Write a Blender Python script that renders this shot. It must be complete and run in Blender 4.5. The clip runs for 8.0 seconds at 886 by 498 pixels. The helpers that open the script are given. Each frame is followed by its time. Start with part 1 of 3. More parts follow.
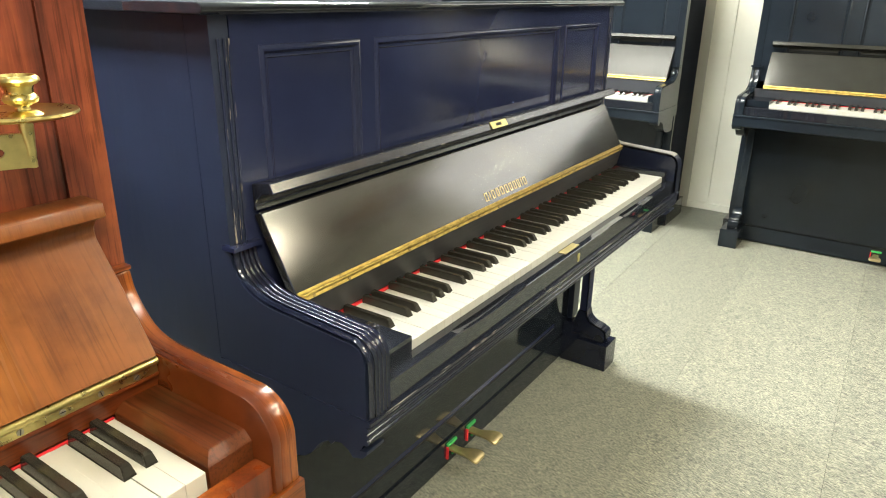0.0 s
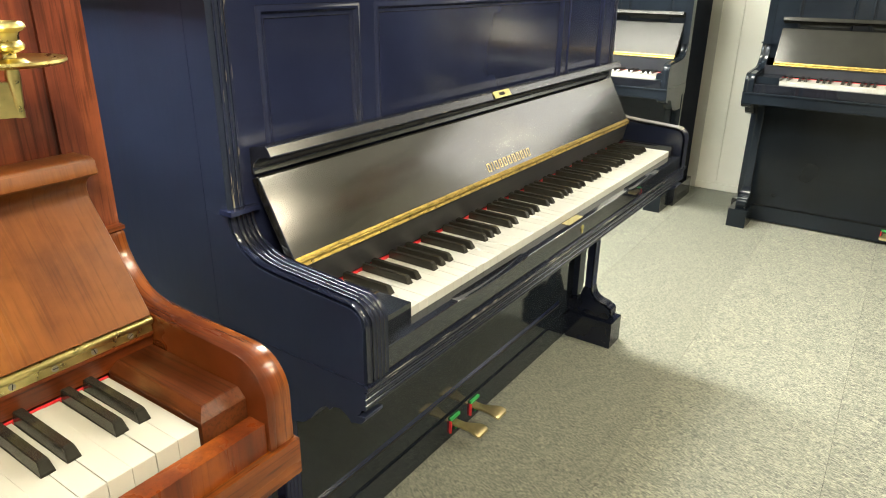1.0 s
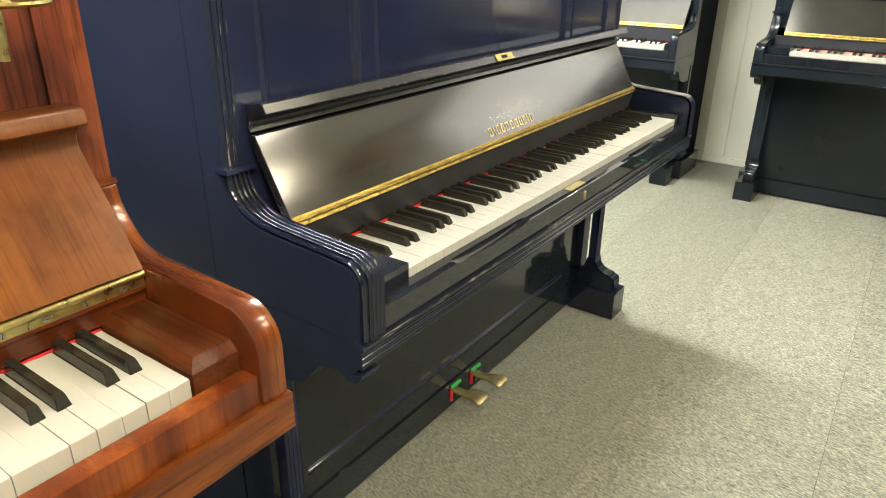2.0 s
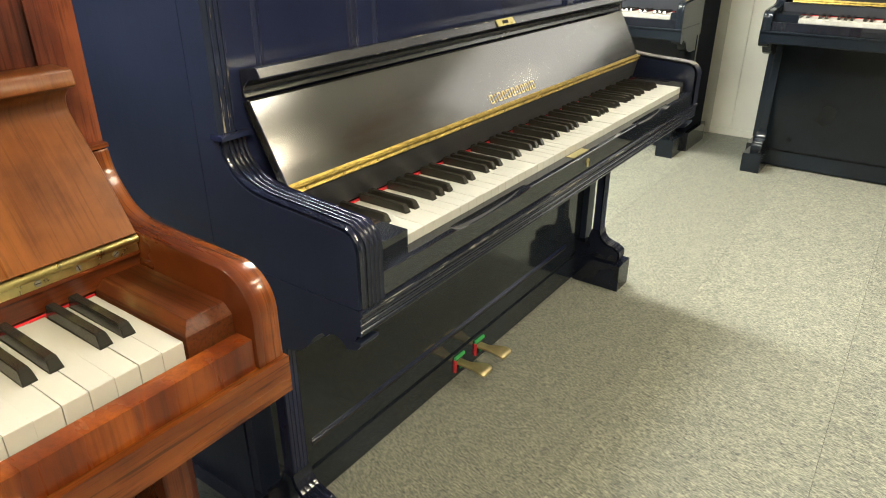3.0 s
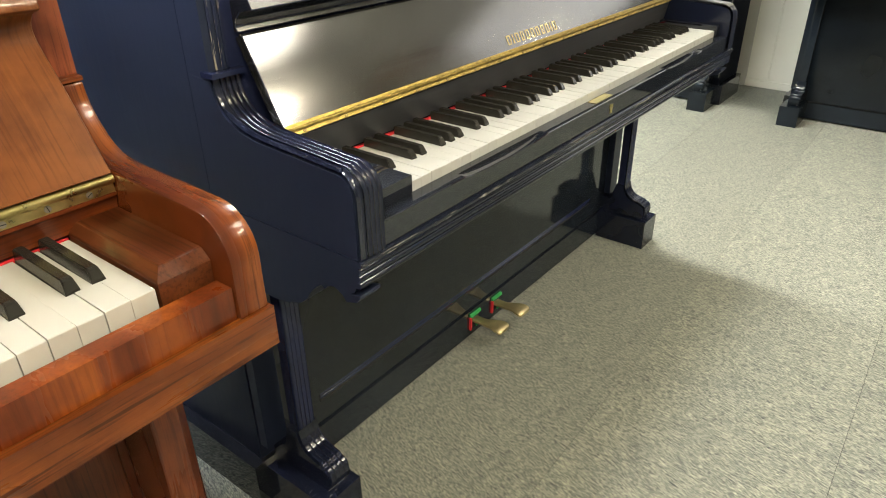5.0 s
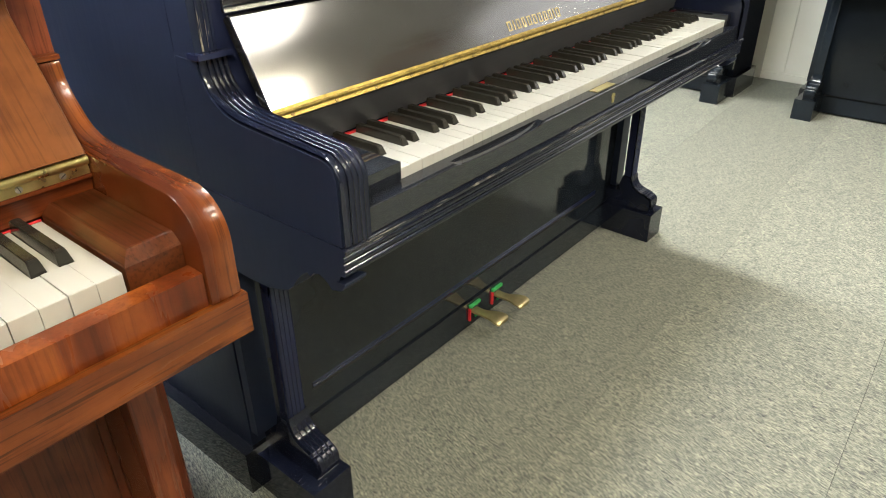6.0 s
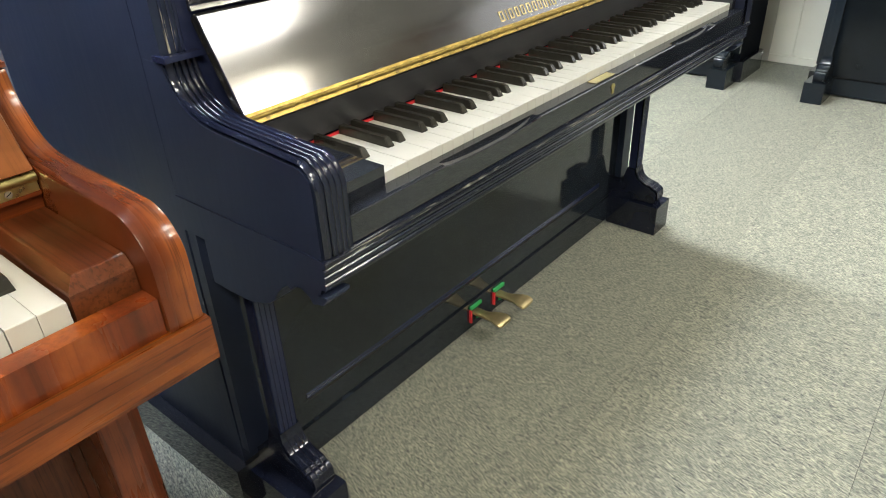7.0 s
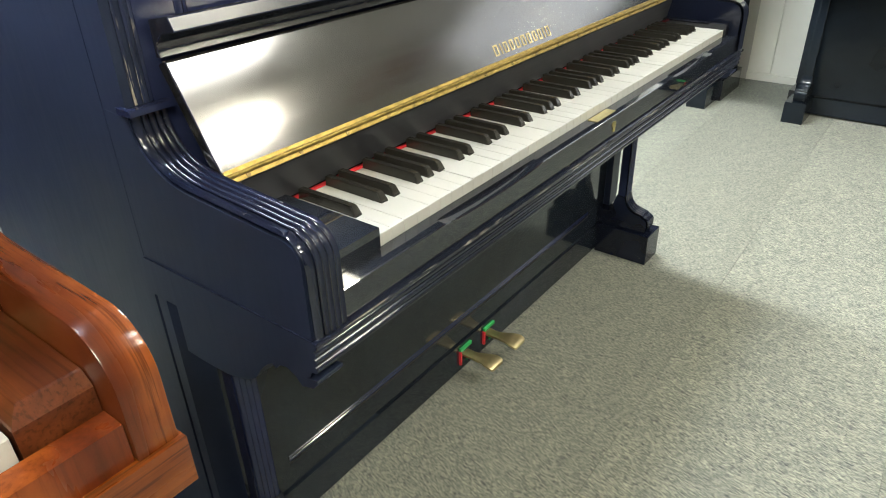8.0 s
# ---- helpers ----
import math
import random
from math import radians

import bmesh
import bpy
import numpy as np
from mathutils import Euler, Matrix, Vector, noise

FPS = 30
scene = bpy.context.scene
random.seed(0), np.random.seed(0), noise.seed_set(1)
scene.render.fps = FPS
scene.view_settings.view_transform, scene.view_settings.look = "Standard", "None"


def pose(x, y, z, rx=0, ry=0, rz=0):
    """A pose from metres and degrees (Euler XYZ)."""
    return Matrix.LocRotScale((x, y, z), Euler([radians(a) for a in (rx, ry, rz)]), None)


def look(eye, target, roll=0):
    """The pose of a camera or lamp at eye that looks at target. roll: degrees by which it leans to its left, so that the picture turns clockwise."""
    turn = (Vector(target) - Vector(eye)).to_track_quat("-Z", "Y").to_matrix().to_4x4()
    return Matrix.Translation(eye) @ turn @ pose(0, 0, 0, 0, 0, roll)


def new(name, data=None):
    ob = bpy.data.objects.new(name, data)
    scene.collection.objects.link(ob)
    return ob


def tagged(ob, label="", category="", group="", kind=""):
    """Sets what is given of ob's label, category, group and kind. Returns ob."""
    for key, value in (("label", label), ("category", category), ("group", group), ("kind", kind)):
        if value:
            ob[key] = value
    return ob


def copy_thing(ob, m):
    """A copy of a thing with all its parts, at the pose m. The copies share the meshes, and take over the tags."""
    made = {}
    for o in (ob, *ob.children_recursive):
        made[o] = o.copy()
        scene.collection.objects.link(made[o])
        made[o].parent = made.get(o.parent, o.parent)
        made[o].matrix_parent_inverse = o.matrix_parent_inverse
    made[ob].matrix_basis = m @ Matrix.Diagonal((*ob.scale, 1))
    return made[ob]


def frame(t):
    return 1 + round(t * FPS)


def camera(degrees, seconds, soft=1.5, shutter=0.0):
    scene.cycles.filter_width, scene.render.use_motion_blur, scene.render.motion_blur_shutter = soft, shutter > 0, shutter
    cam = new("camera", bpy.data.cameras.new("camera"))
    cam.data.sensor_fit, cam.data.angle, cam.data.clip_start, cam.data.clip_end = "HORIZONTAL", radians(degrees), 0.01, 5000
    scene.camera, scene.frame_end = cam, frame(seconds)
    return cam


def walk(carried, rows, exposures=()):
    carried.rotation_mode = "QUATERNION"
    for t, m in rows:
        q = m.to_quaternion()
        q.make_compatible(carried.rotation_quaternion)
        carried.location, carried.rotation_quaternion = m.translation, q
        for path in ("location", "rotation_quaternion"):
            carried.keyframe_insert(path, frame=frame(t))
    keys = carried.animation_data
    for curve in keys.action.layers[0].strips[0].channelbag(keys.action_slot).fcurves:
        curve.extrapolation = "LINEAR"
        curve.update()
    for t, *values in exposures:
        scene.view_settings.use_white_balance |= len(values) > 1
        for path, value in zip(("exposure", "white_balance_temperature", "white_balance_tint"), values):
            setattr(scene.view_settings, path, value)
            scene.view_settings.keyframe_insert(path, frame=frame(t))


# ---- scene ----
cam = camera(66.1, 8.0, soft=1.05)
PATH = [
    (0, (0.544, -0.728, 1.169), (-0.496, 0.828, 0.463), 0.9),
    (0.5, (0.549, -0.726, 1.153), (-0.508, 0.809, 0.427), 0.6),
    (1, (0.554, -0.72, 1.137), (-0.496, 0.81, 0.391), 0.7),
    (1.5, (0.559, -0.716, 1.123), (-0.489, 0.801, 0.346), 1.0),
    (3, (0.571, -0.703, 1.088), (-0.48, 0.763, 0.224), 0.0),
    (3.5, (0.572, -0.696, 1.08), (-0.481, 0.755, 0.194), -0.2),
    (4, (0.572, -0.682, 1.072), (-0.501, 0.746, 0.173), -0.7),
    (4.5, (0.564, -0.664, 1.057), (-0.525, 0.731, 0.124), -0.8),
    (5, (0.564, -0.646, 1.045), (-0.518, 0.729, 0.078), -0.8),
    (6.5, (0.586, -0.588, 1.03), (-0.534, 0.733, 0.03), -0.8),
    (7, (0.563, -0.551, 1.023), (-0.555, 0.763, 0.011), -2.3),
    (7.5, (0.506, -0.513, 1.017), (-0.575, 0.822, -0.007), -2.5),
    (8, (0.47, -0.488, 1.042), (-0.592, 0.885, 0.049), -1.6),
]
walk(cam, [(t, look(eye, target, roll)) for t, eye, target, roll in PATH],
     [(0, 1.15, 7000, 8), (1.5, 1.02, 7250, 9), (4, 0.83, 7100, 10), (6.5, 0.87, 6500, 12), (8, 0.86, 6250, 10)])

# ---- light ----
world = bpy.data.worlds.new("world")
scene.world = world
world.use_nodes = True
sky = world.node_tree.nodes.new("ShaderNodeTexSky")
sky.sky_type, sky.sun_disc = "NISHITA", False
sky.sun_elevation, sky.sun_rotation = radians(35), radians(60)
world.node_tree.links.new(sky.outputs[0], world.node_tree.nodes["Background"].inputs[0])
world.node_tree.nodes["Background"].inputs[1].default_value = 0.1
scene.view_settings.exposure = 0.0

ROOM_W, ROOM_E, ROOM_S, ROOM_N, ROOM_H = -2.0, 3.4, -3.2, 3.31, 2.45
# x, y, watts a tube, tone, length, turn; the tubes lie SPREAD either side of the middle
BATTENS = (
    (-1.06, 1.58, 32, (0.95, 0.97, 0.93), 1.3, 0),
    (2.03, 1.72, 11, (1.0, 0.92, 0.72), 0.32, 0),
    # added warm fill for the mahogany front and the near floor
    (1.35, -1.3, 18, (1.0, 0.92, 0.70), 1.2, 0),
    # added cool fill for the case side in the gap between the pianos
    (-0.95, -0.62, 22, (0.84, 0.91, 1.0), 1.2, 0),
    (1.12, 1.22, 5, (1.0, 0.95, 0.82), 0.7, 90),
)
SPREAD = 0.07

WINDOW = (1.11, 1.83, 1.24, 0.96)


def area_lamp(name, m, sx, sy, watts, colour):
    d = bpy.data.lights.new(name, "AREA")
    d.shape, d.size, d.size_y, d.energy, d.color = "RECTANGLE", sx, sy, watts, colour
    ob = new(name, d)
    ob.matrix_world = m
    return ob


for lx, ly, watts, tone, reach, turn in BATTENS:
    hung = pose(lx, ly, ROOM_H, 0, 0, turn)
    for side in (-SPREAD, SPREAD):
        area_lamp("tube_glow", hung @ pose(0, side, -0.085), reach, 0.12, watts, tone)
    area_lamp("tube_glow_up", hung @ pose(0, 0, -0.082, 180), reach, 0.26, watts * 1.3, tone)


area_lamp("window_daylight", pose(WINDOW[0], ROOM_N + 0.025, WINDOW[1], -90, 0, 0), WINDOW[2], WINDOW[3], 4.2, (1.0, 0.95, 0.82))


# ---- materials ----
def material(name):
    m = bpy.data.materials.new(name)
    m.use_nodes = True
    return m, m.node_tree.nodes, m.node_tree.links, m.node_tree.nodes["Principled BSDF"]


def coords(n, l, scale=(1, 1, 1), spin=(0, 0, 0), random_shift=False):
    tc = n.new("ShaderNodeTexCoord")
    mp = n.new("ShaderNodeMapping")
    mp.inputs["Scale"].default_value = scale
    turn = n.new("ShaderNodeMapping")
    turn.inputs["Rotation"].default_value = spin
    l.new(tc.outputs["Object"], turn.inputs[0])
    l.new(turn.outputs[0], mp.inputs[0])
    if random_shift:
        info, k = n.new("ShaderNodeObjectInfo"), n.new("ShaderNodeMath")
        k.operation = "MULTIPLY"
        k.inputs[1].default_value = 37.0
        l.new(info.outputs["Random"], k.inputs[0])
        l.new(k.outputs[0], mp.inputs["Location"])
    return mp.outputs[0]


def noise_tex(n, l, vec, scale, detail=4.0, rough=0.55, distort=0.0):
    t = n.new("ShaderNodeTexNoise")
    t.inputs["Scale"].default_value, t.inputs["Detail"].default_value = scale, detail
    t.inputs["Roughness"].default_value, t.inputs["Distortion"].default_value = rough, distort
    l.new(vec, t.inputs["Vector"])
    return t.outputs["Fac"]


def ramp(n, l, fac, stops):
    r = n.new("ShaderNodeValToRGB")
    e = r.color_ramp.elements
    while len(e) < len(stops):
        e.new(0.5)
    for s, (p, c) in zip(e, stops):
        s.position, s.color = p, (*c, 1) if len(c) == 3 else (c[0], c[0], c[0], 1)
    l.new(fac, r.inputs[0])
    return r.outputs[0]


def bump(n, l, height, strength, distance, normal_in):
    b = n.new("ShaderNodeBump")
    b.inputs["Strength"].default_value, b.inputs["Distance"].default_value = strength, distance
    l.new(height, b.inputs["Height"])
    l.new(b.outputs[0], normal_in)


def lacquer(name, base, rough0, rough1, ripple, ior=1.55, grain=(6, 0.6, 6), wear=0.0, coat=0.0, chip=(260, 60, 260), octaves=5.0):
    """Polished black shellac: almost black, faint brush marks along the board, worn gloss."""
    m, n, l, p = material(name)
    v = coords(n, l)
    fine = noise_tex(n, l, coords(n, l, grain), 22.0, octaves, 0.6)
    broad = noise_tex(n, l, v, 3.5, 3.0)
    col = ramp(n, l, broad, [(0.3, tuple(c * 0.75 for c in base)), (0.75, tuple(c * 1.3 for c in base))])
    if wear:
        chips = noise_tex(n, l, coords(n, l, chip), 1.0, 3.0, 0.65)
        where = noise_tex(n, l, v, 9.0, 3.0)
        both = n.new("ShaderNodeMath")
        both.operation = "MULTIPLY"
        l.new(ramp(n, l, chips, [(0.66 - 0.06 * wear, (0,)), (0.70 - 0.06 * wear, (1,))]), both.inputs[0])
        l.new(ramp(n, l, where, [(0.56 - 0.12 * max(0, wear - 0.5), (0,)), (0.66 - 0.12 * max(0, wear - 0.5), (1,))]), both.inputs[1])
        worn = n.new("ShaderNodeMixRGB")
        l.new(both.outputs[0], worn.inputs[0])
        l.new(col, worn.inputs[1])
        worn.inputs[2].default_value = (0.30, 0.27, 0.22, 1)
        col = worn.outputs[0]
    l.new(col, p.inputs["Base Color"])
    mixed = n.new("ShaderNodeMath")
    mixed.operation = "MULTIPLY_ADD"
    l.new(fine, mixed.inputs[0])
    mixed.inputs[1].default_value = 0.5
    l.new(broad, mixed.inputs[2])
    l.new(ramp(n, l, mixed.outputs[0], [(0.45, (rough0,)), (0.95, (rough1,))]), p.inputs["Roughness"])
    p.inputs["IOR"].default_value = ior
    p.inputs["Coat Weight"].default_value, p.inputs["Coat Roughness"].default_value = coat, 0.09
    bump(n, l, fine, ripple, 0.0015, p.inputs["Normal"])
    bump(n, l, fine, ripple, 0.0015, p.inputs["Coat Normal"])
    return m


def wood(name, dark, mid, light, axis, rough=0.28, fig=1.0, pore=0.75):
    """Polished mahogany; the grain runs along the axis (0 x, 1 y, 2 z, 3 up a sloping board)."""
    m, n, l, p = material(name)
    s = [0.7 if axis in (i, 3) and i != 1 or axis == i else 9.0 * fig for i in range(3)]
    vec = coords(n, l, s, random_shift=True)
    band = noise_tex(n, l, vec, 1.6, 5.0, 0.6, 0.6)
    pores_scale = [9.0 if axis in (i, 3) and i != 1 or axis == i else 260.0 for i in range(3)]
    pores = noise_tex(n, l, coords(n, l, pores_scale, random_shift=True), 1.0, 3.0, 0.6)
    col = ramp(n, l, band, [(0.34, dark), (0.5, mid), (0.66, light)])
    mx = n.new("ShaderNodeMixRGB")
    mx.blend_type = "MULTIPLY"
    mx.inputs[0].default_value = pore
    l.new(col, mx.inputs[1])
    l.new(ramp(n, l, pores, [(0.36, (0.36, 0.29, 0.24)), (0.49, (1, 1, 1)), (0.62, (1, 1, 1)), (0.70, (1.35, 1.4, 1.4))]), mx.inputs[2])
    blot = noise_tex(n, l, coords(n, l, (1, 1, 1), (0.3, 0.2, 0.5), True), 14.0, 5.0, 0.6)
    mz = n.new("ShaderNodeMixRGB")
    mz.blend_type, mz.inputs[0].default_value = "MULTIPLY", 0.8
    l.new(mx.outputs[0], mz.inputs[1])
    l.new(ramp(n, l, blot, [(0.3, (0.55, 0.48, 0.42)), (0.5, (0.95, 0.94, 0.93)), (0.72, (1.22, 1.28, 1.28))]), mz.inputs[2])
    l.new(mz.outputs[0], p.inputs["Base Color"])
    l.new(ramp(n, l, band, [(0.3, (rough + 0.1,)), (0.8, (rough - 0.06,))]), p.inputs["Roughness"])
    p.inputs["Specular IOR Level"].default_value = 0.3
    p.inputs["Coat Weight"].default_value, p.inputs["Coat Roughness"].default_value = 0.3, 0.13
    bump(n, l, pores, 0.12, 0.001, p.inputs["Normal"])
    return m


def plain(name, base, rough, metal=0.0, spread=0.12, scale=14.0, bumpy=0.0, ior=1.5):
    m, n, l, p = material(name)
    f = noise_tex(n, l, coords(n, l), scale, 5.0, 0.6)
    l.new(ramp(n, l, f, [(0.3, tuple(c * (1 - spread) for c in base)), (0.7, tuple(min(1, c * (1 + spread)) for c in base))]), p.inputs["Base Color"])
    l.new(ramp(n, l, f, [(0.3, (rough * 0.8,)), (0.7, (min(1, rough * 1.25),))]), p.inputs["Roughness"])
    p.inputs["Metallic"].default_value, p.inputs["IOR"].default_value = metal, ior
    if bumpy:
        bump(n, l, f, bumpy, 0.002, p.inputs["Normal"])
    return m


# blue in BLACK and SIDE stands for cool light and haze on the case
BLACK = lacquer("ebonised_gloss", (0.0155, 0.0205, 0.054), 0.06, 0.16, 0.015, 1.45)
REED = lacquer("ebonised_reed", (0.009, 0.012, 0.026), 0.06, 0.14, 0.02, 1.5, wear=0.2)
SATIN = lacquer("ebonised_satin", (0.014, 0.014, 0.013), 0.10, 0.19, 0.012, 2.0, (3, 0.07, 10), 0.0, 0.0, octaves=1.5)
LIP = lacquer("ebonised_lip", (0.012, 0.014, 0.024), 0.16, 0.26, 0.02, 1.6)
BOARD = lacquer("ebonised_board", (0.020, 0.021, 0.025), 0.34, 0.50, 0.0, 1.5, (3, 0.4, 8))
SIDE = lacquer("ebonised_side", (0.0125, 0.0185, 0.041), 0.32, 0.46, 0.02, 1.38, (6, 6, 0.6))
BED_ARRIS = lacquer("ebonised_bed_arris", (0.010, 0.012, 0.024), 0.12, 0.24, 0.0, 1.5, wear=1.6, chip=(300, 16, 300))
BLACK_ARRIS = lacquer("ebonised_arris", (0.016, 0.020, 0.040), 0.14, 0.26, 0.02, 1.5, wear=1.3)
FLUTE = lacquer("ebonised_flute", (0.016, 0.021, 0.050), 0.16, 0.28, 0.02, 1.5, (6, 6, 0.6), wear=1.5, chip=(240, 240, 14))
SLIP = lacquer("ebonised_slip", (0.012, 0.014, 0.020), 0.015, 0.035, 0.0, 1.62)
# pale base puts a highlight into the colour, with worn chips over it
WORN_SHEEN = lacquer("ebonised_worn_sheen", (0.075, 0.070, 0.058), 0.24, 0.40, 0.0, 1.9, wear=1.5, chip=(24, 240, 240))
LOWER = lacquer("ebonised_lower", (0.015, 0.020, 0.029), 0.045, 0.09, 0.003, 1.55)
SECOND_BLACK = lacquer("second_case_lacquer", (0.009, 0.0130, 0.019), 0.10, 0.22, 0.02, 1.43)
# darker copy of the case lacquer without gloss, keeps the wall's reflection off
SIDE_DARKENED = lacquer("side_darkened", (0.006, 0.008, 0.014), 0.5, 0.65, 0.02, 1.06)
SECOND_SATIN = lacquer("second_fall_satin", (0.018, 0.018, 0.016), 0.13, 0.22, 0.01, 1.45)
# blue-grey base stands for the bluish light that the board mirrors
BOARD_SHEEN = lacquer("name_board_sheen", (0.030, 0.034, 0.044), 0.36, 0.5, 0.0, 1.5)
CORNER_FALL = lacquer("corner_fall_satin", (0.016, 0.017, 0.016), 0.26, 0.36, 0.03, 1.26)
KEY_BLACK = lacquer("ebony", (0.024, 0.0225, 0.019), 0.10, 0.24, 0.02, 1.5, (5, 30, 30))
UNDERFLOOR = plain("underfloor", (0.012, 0.012, 0.012), 0.8)
IVORY = plain("ivory", (0.46, 0.46, 0.427), 0.3, spread=0.015, scale=9)
BRASS = plain("brass", (0.35, 0.25, 0.076), 0.42, 1.0, 0.45, 60, 0.06)
PEDAL_BRASS = plain("pedal_brass", (0.62, 0.52, 0.29), 0.44, 1.0, 0.15, 50, 0.05)
BRASS_PALE = plain("brass_pale", (0.66, 0.56, 0.24), 0.3, 1.0, 0.14, 60, 0.03)
STRIKE_BRASS = plain("strike_brass", (0.40, 0.33, 0.16), 0.42, 1.0, 0.2, 70, 0.05)
STEEL = plain("screw_steel", (0.55, 0.52, 0.42), 0.35, 1.0)
SCREW = plain("screw_brass", (0.22, 0.16, 0.07), 0.5, 1.0)
GOLD = plain("gold_leaf", (0.70, 0.57, 0.29), 0.7, 0.0, 0.15, 80)
RED_FELT = plain("red_felt", (0.62, 0.02, 0.03), 0.95, spread=0.2, scale=200)
GREEN_FELT = plain("green_felt", (0.03, 0.38, 0.10), 0.95, spread=0.2, scale=200)
# near-black that stands for the shade in holes, slots, groove and gap
RECESS_SHADE = plain("recess_shade", (0.01, 0.01, 0.01), 0.7)
MAH_D, MAH_M, MAH_L = (0.0457, 0.00749, 0.00254), (0.155, 0.0324, 0.0065), (0.323, 0.0835, 0.0148)
MAH_X = wood("mahogany_x", MAH_D, MAH_M, MAH_L, 0)
MAH_Y = wood("mahogany_y", MAH_D, MAH_M, MAH_L, 1)
MAH_EDGE = wood("mahogany_worn_edge", (0.10, 0.024, 0.006), (0.21, 0.070, 0.020), (0.38, 0.165, 0.062), 1, 0.30, 1.6, 0.4)
MAH_ARM = wood("mahogany_arm", (0.058, 0.0108, 0.0033), (0.136, 0.0308, 0.0066), (0.250, 0.0690, 0.0135), 3, 0.22, 1.1, 0.75)
MAH_BED = wood("mahogany_keybed", (0.0972, 0.0214, 0.00457), (0.148, 0.0363, 0.00712), (0.211, 0.0596, 0.0112), 1, 0.26, 1.2, 0.95)
MAH_LEG = wood("mahogany_leg", (0.0888, 0.0195, 0.00735), (0.143, 0.0331, 0.0115), (0.202, 0.0518, 0.0184), 2, 0.26, 0.9, 0.6)
MAH_CROSS = wood("mahogany_crossband", (0.0484, 0.00792, 0.00254), (0.159, 0.0317, 0.0065), (0.336, 0.0863, 0.0148), 2, 0.24, 0.8, 0.35)
MAH_Z = wood("mahogany_z", (0.056, 0.0112, 0.0080), (0.176, 0.0400, 0.0200), (0.330, 0.0930, 0.0360), 2)
MAH_FB = wood("mahogany_fall", (0.155, 0.046, 0.0115), (0.215, 0.071, 0.0170), (0.29, 0.115, 0.033), 3, 0.24, 0.35, 0.35)
MAH_BLOCK = wood("mahogany_block", (0.064, 0.0155, 0.0053), (0.122, 0.034, 0.0108), (0.19, 0.063, 0.020), 0, 0.26, 0.9, 0.7)
WALL_WHITE = plain("white_paint", (0.66, 0.655, 0.575), 0.55, spread=0.03, scale=3, bumpy=0.05)
WALL_GREY = plain("grey_paint", (0.55, 0.55, 0.54), 0.6, spread=0.04, scale=3, bumpy=0.05)
# darker copy of the wall paint, keeps the mirrored east side dim
WALL_EAST = plain("east_wall_dimmed", (0.20, 0.20, 0.21), 0.6, spread=0.04, scale=3, bumpy=0.05)
CORNER_GREY = plain("plain_corner_grey", (0.42, 0.42, 0.38), 0.5, spread=0.04, scale=3, bumpy=0.05)
# unseen west wall toned dark so that the case mirrors no bright wall
WALL_DARK = plain("west_wall_dimmed", (0.055, 0.060, 0.075), 0.6, spread=0.06, scale=3, bumpy=0.05)
TUBE = plain("tube_glass", (0.85, 0.85, 0.82), 0.3, spread=0.02)
CEIL = plain("ceiling_paint", (0.80, 0.80, 0.77), 0.8, spread=0.02, scale=2)


def carpet_material(name, gain):
    """Needle-felt carpet: pale warm grey with short blue-grey streaks across the strips."""
    m, n, l, p = material(name)
    streak = noise_tex(n, l, coords(n, l, (68, 300, 100), (0, 0, 0.24), True), 1.0, 3.0, 0.62, 0.4)
    fleck = noise_tex(n, l, coords(n, l, (145, 560, 100), (0, 0, 0.24), True), 1.0, 2.0, 0.6)
    broad = noise_tex(n, l, coords(n, l, (1, 1, 1), (0, 0, 0.6), True), 22.0, 6.0, 0.65)
    a = ramp(n, l, streak, [(0.32, (0.082, 0.091, 0.090)), (0.47, (0.184, 0.193, 0.170)), (0.66, (0.304, 0.310, 0.250))])
    b = ramp(n, l, fleck, [(0.38, (0.34, 0.35, 0.37)), (0.50, (1.0, 1.0, 0.98)), (0.66, (1.36, 1.36, 1.31))])
    mx = n.new("ShaderNodeMixRGB")
    mx.blend_type, mx.inputs[0].default_value = "MULTIPLY", 0.8
    l.new(a, mx.inputs[1])
    l.new(b, mx.inputs[2])
    mb = n.new("ShaderNodeMixRGB")
    mb.blend_type, mb.inputs[0].default_value = "MULTIPLY", 0.7
    l.new(mx.outputs[0], mb.inputs[1])
    l.new(ramp(n, l, broad, [(0.3, (0.80 * gain, 0.81 * gain, 0.83 * gain)), (0.7, (1.14 * gain, 1.14 * gain, 1.10 * gain))]), mb.inputs[2])
    l.new(mb.outputs[0], p.inputs["Base Color"])
    p.inputs["Roughness"].default_value = 0.95
    bump(n, l, streak, 0.3, 0.002, p.inputs["Normal"])
    return m


CARPET = (carpet_material("carpet", 0.98), carpet_material("carpet_turned", 0.87))


# ---- mesh helpers ----
def part(name, bm, mat, parent=None, label="", smooth=False, edge=None):
    me = bpy.data.meshes.new(name)
    bmesh.ops.recalc_face_normals(bm, faces=bm.faces[:])
    if smooth:
        for f in bm.faces:
            f.smooth = True
    bm.to_mesh(me)
    bm.free()
    me.materials.append(mat)
    me.materials.append(edge or mat)
    ob = new(name, me)
    if smooth:
        me.set_sharp_from_angle(angle=radians(35))
    if parent:
        ob.parent = parent
    if label:
        tagged(ob, label)
    return ob


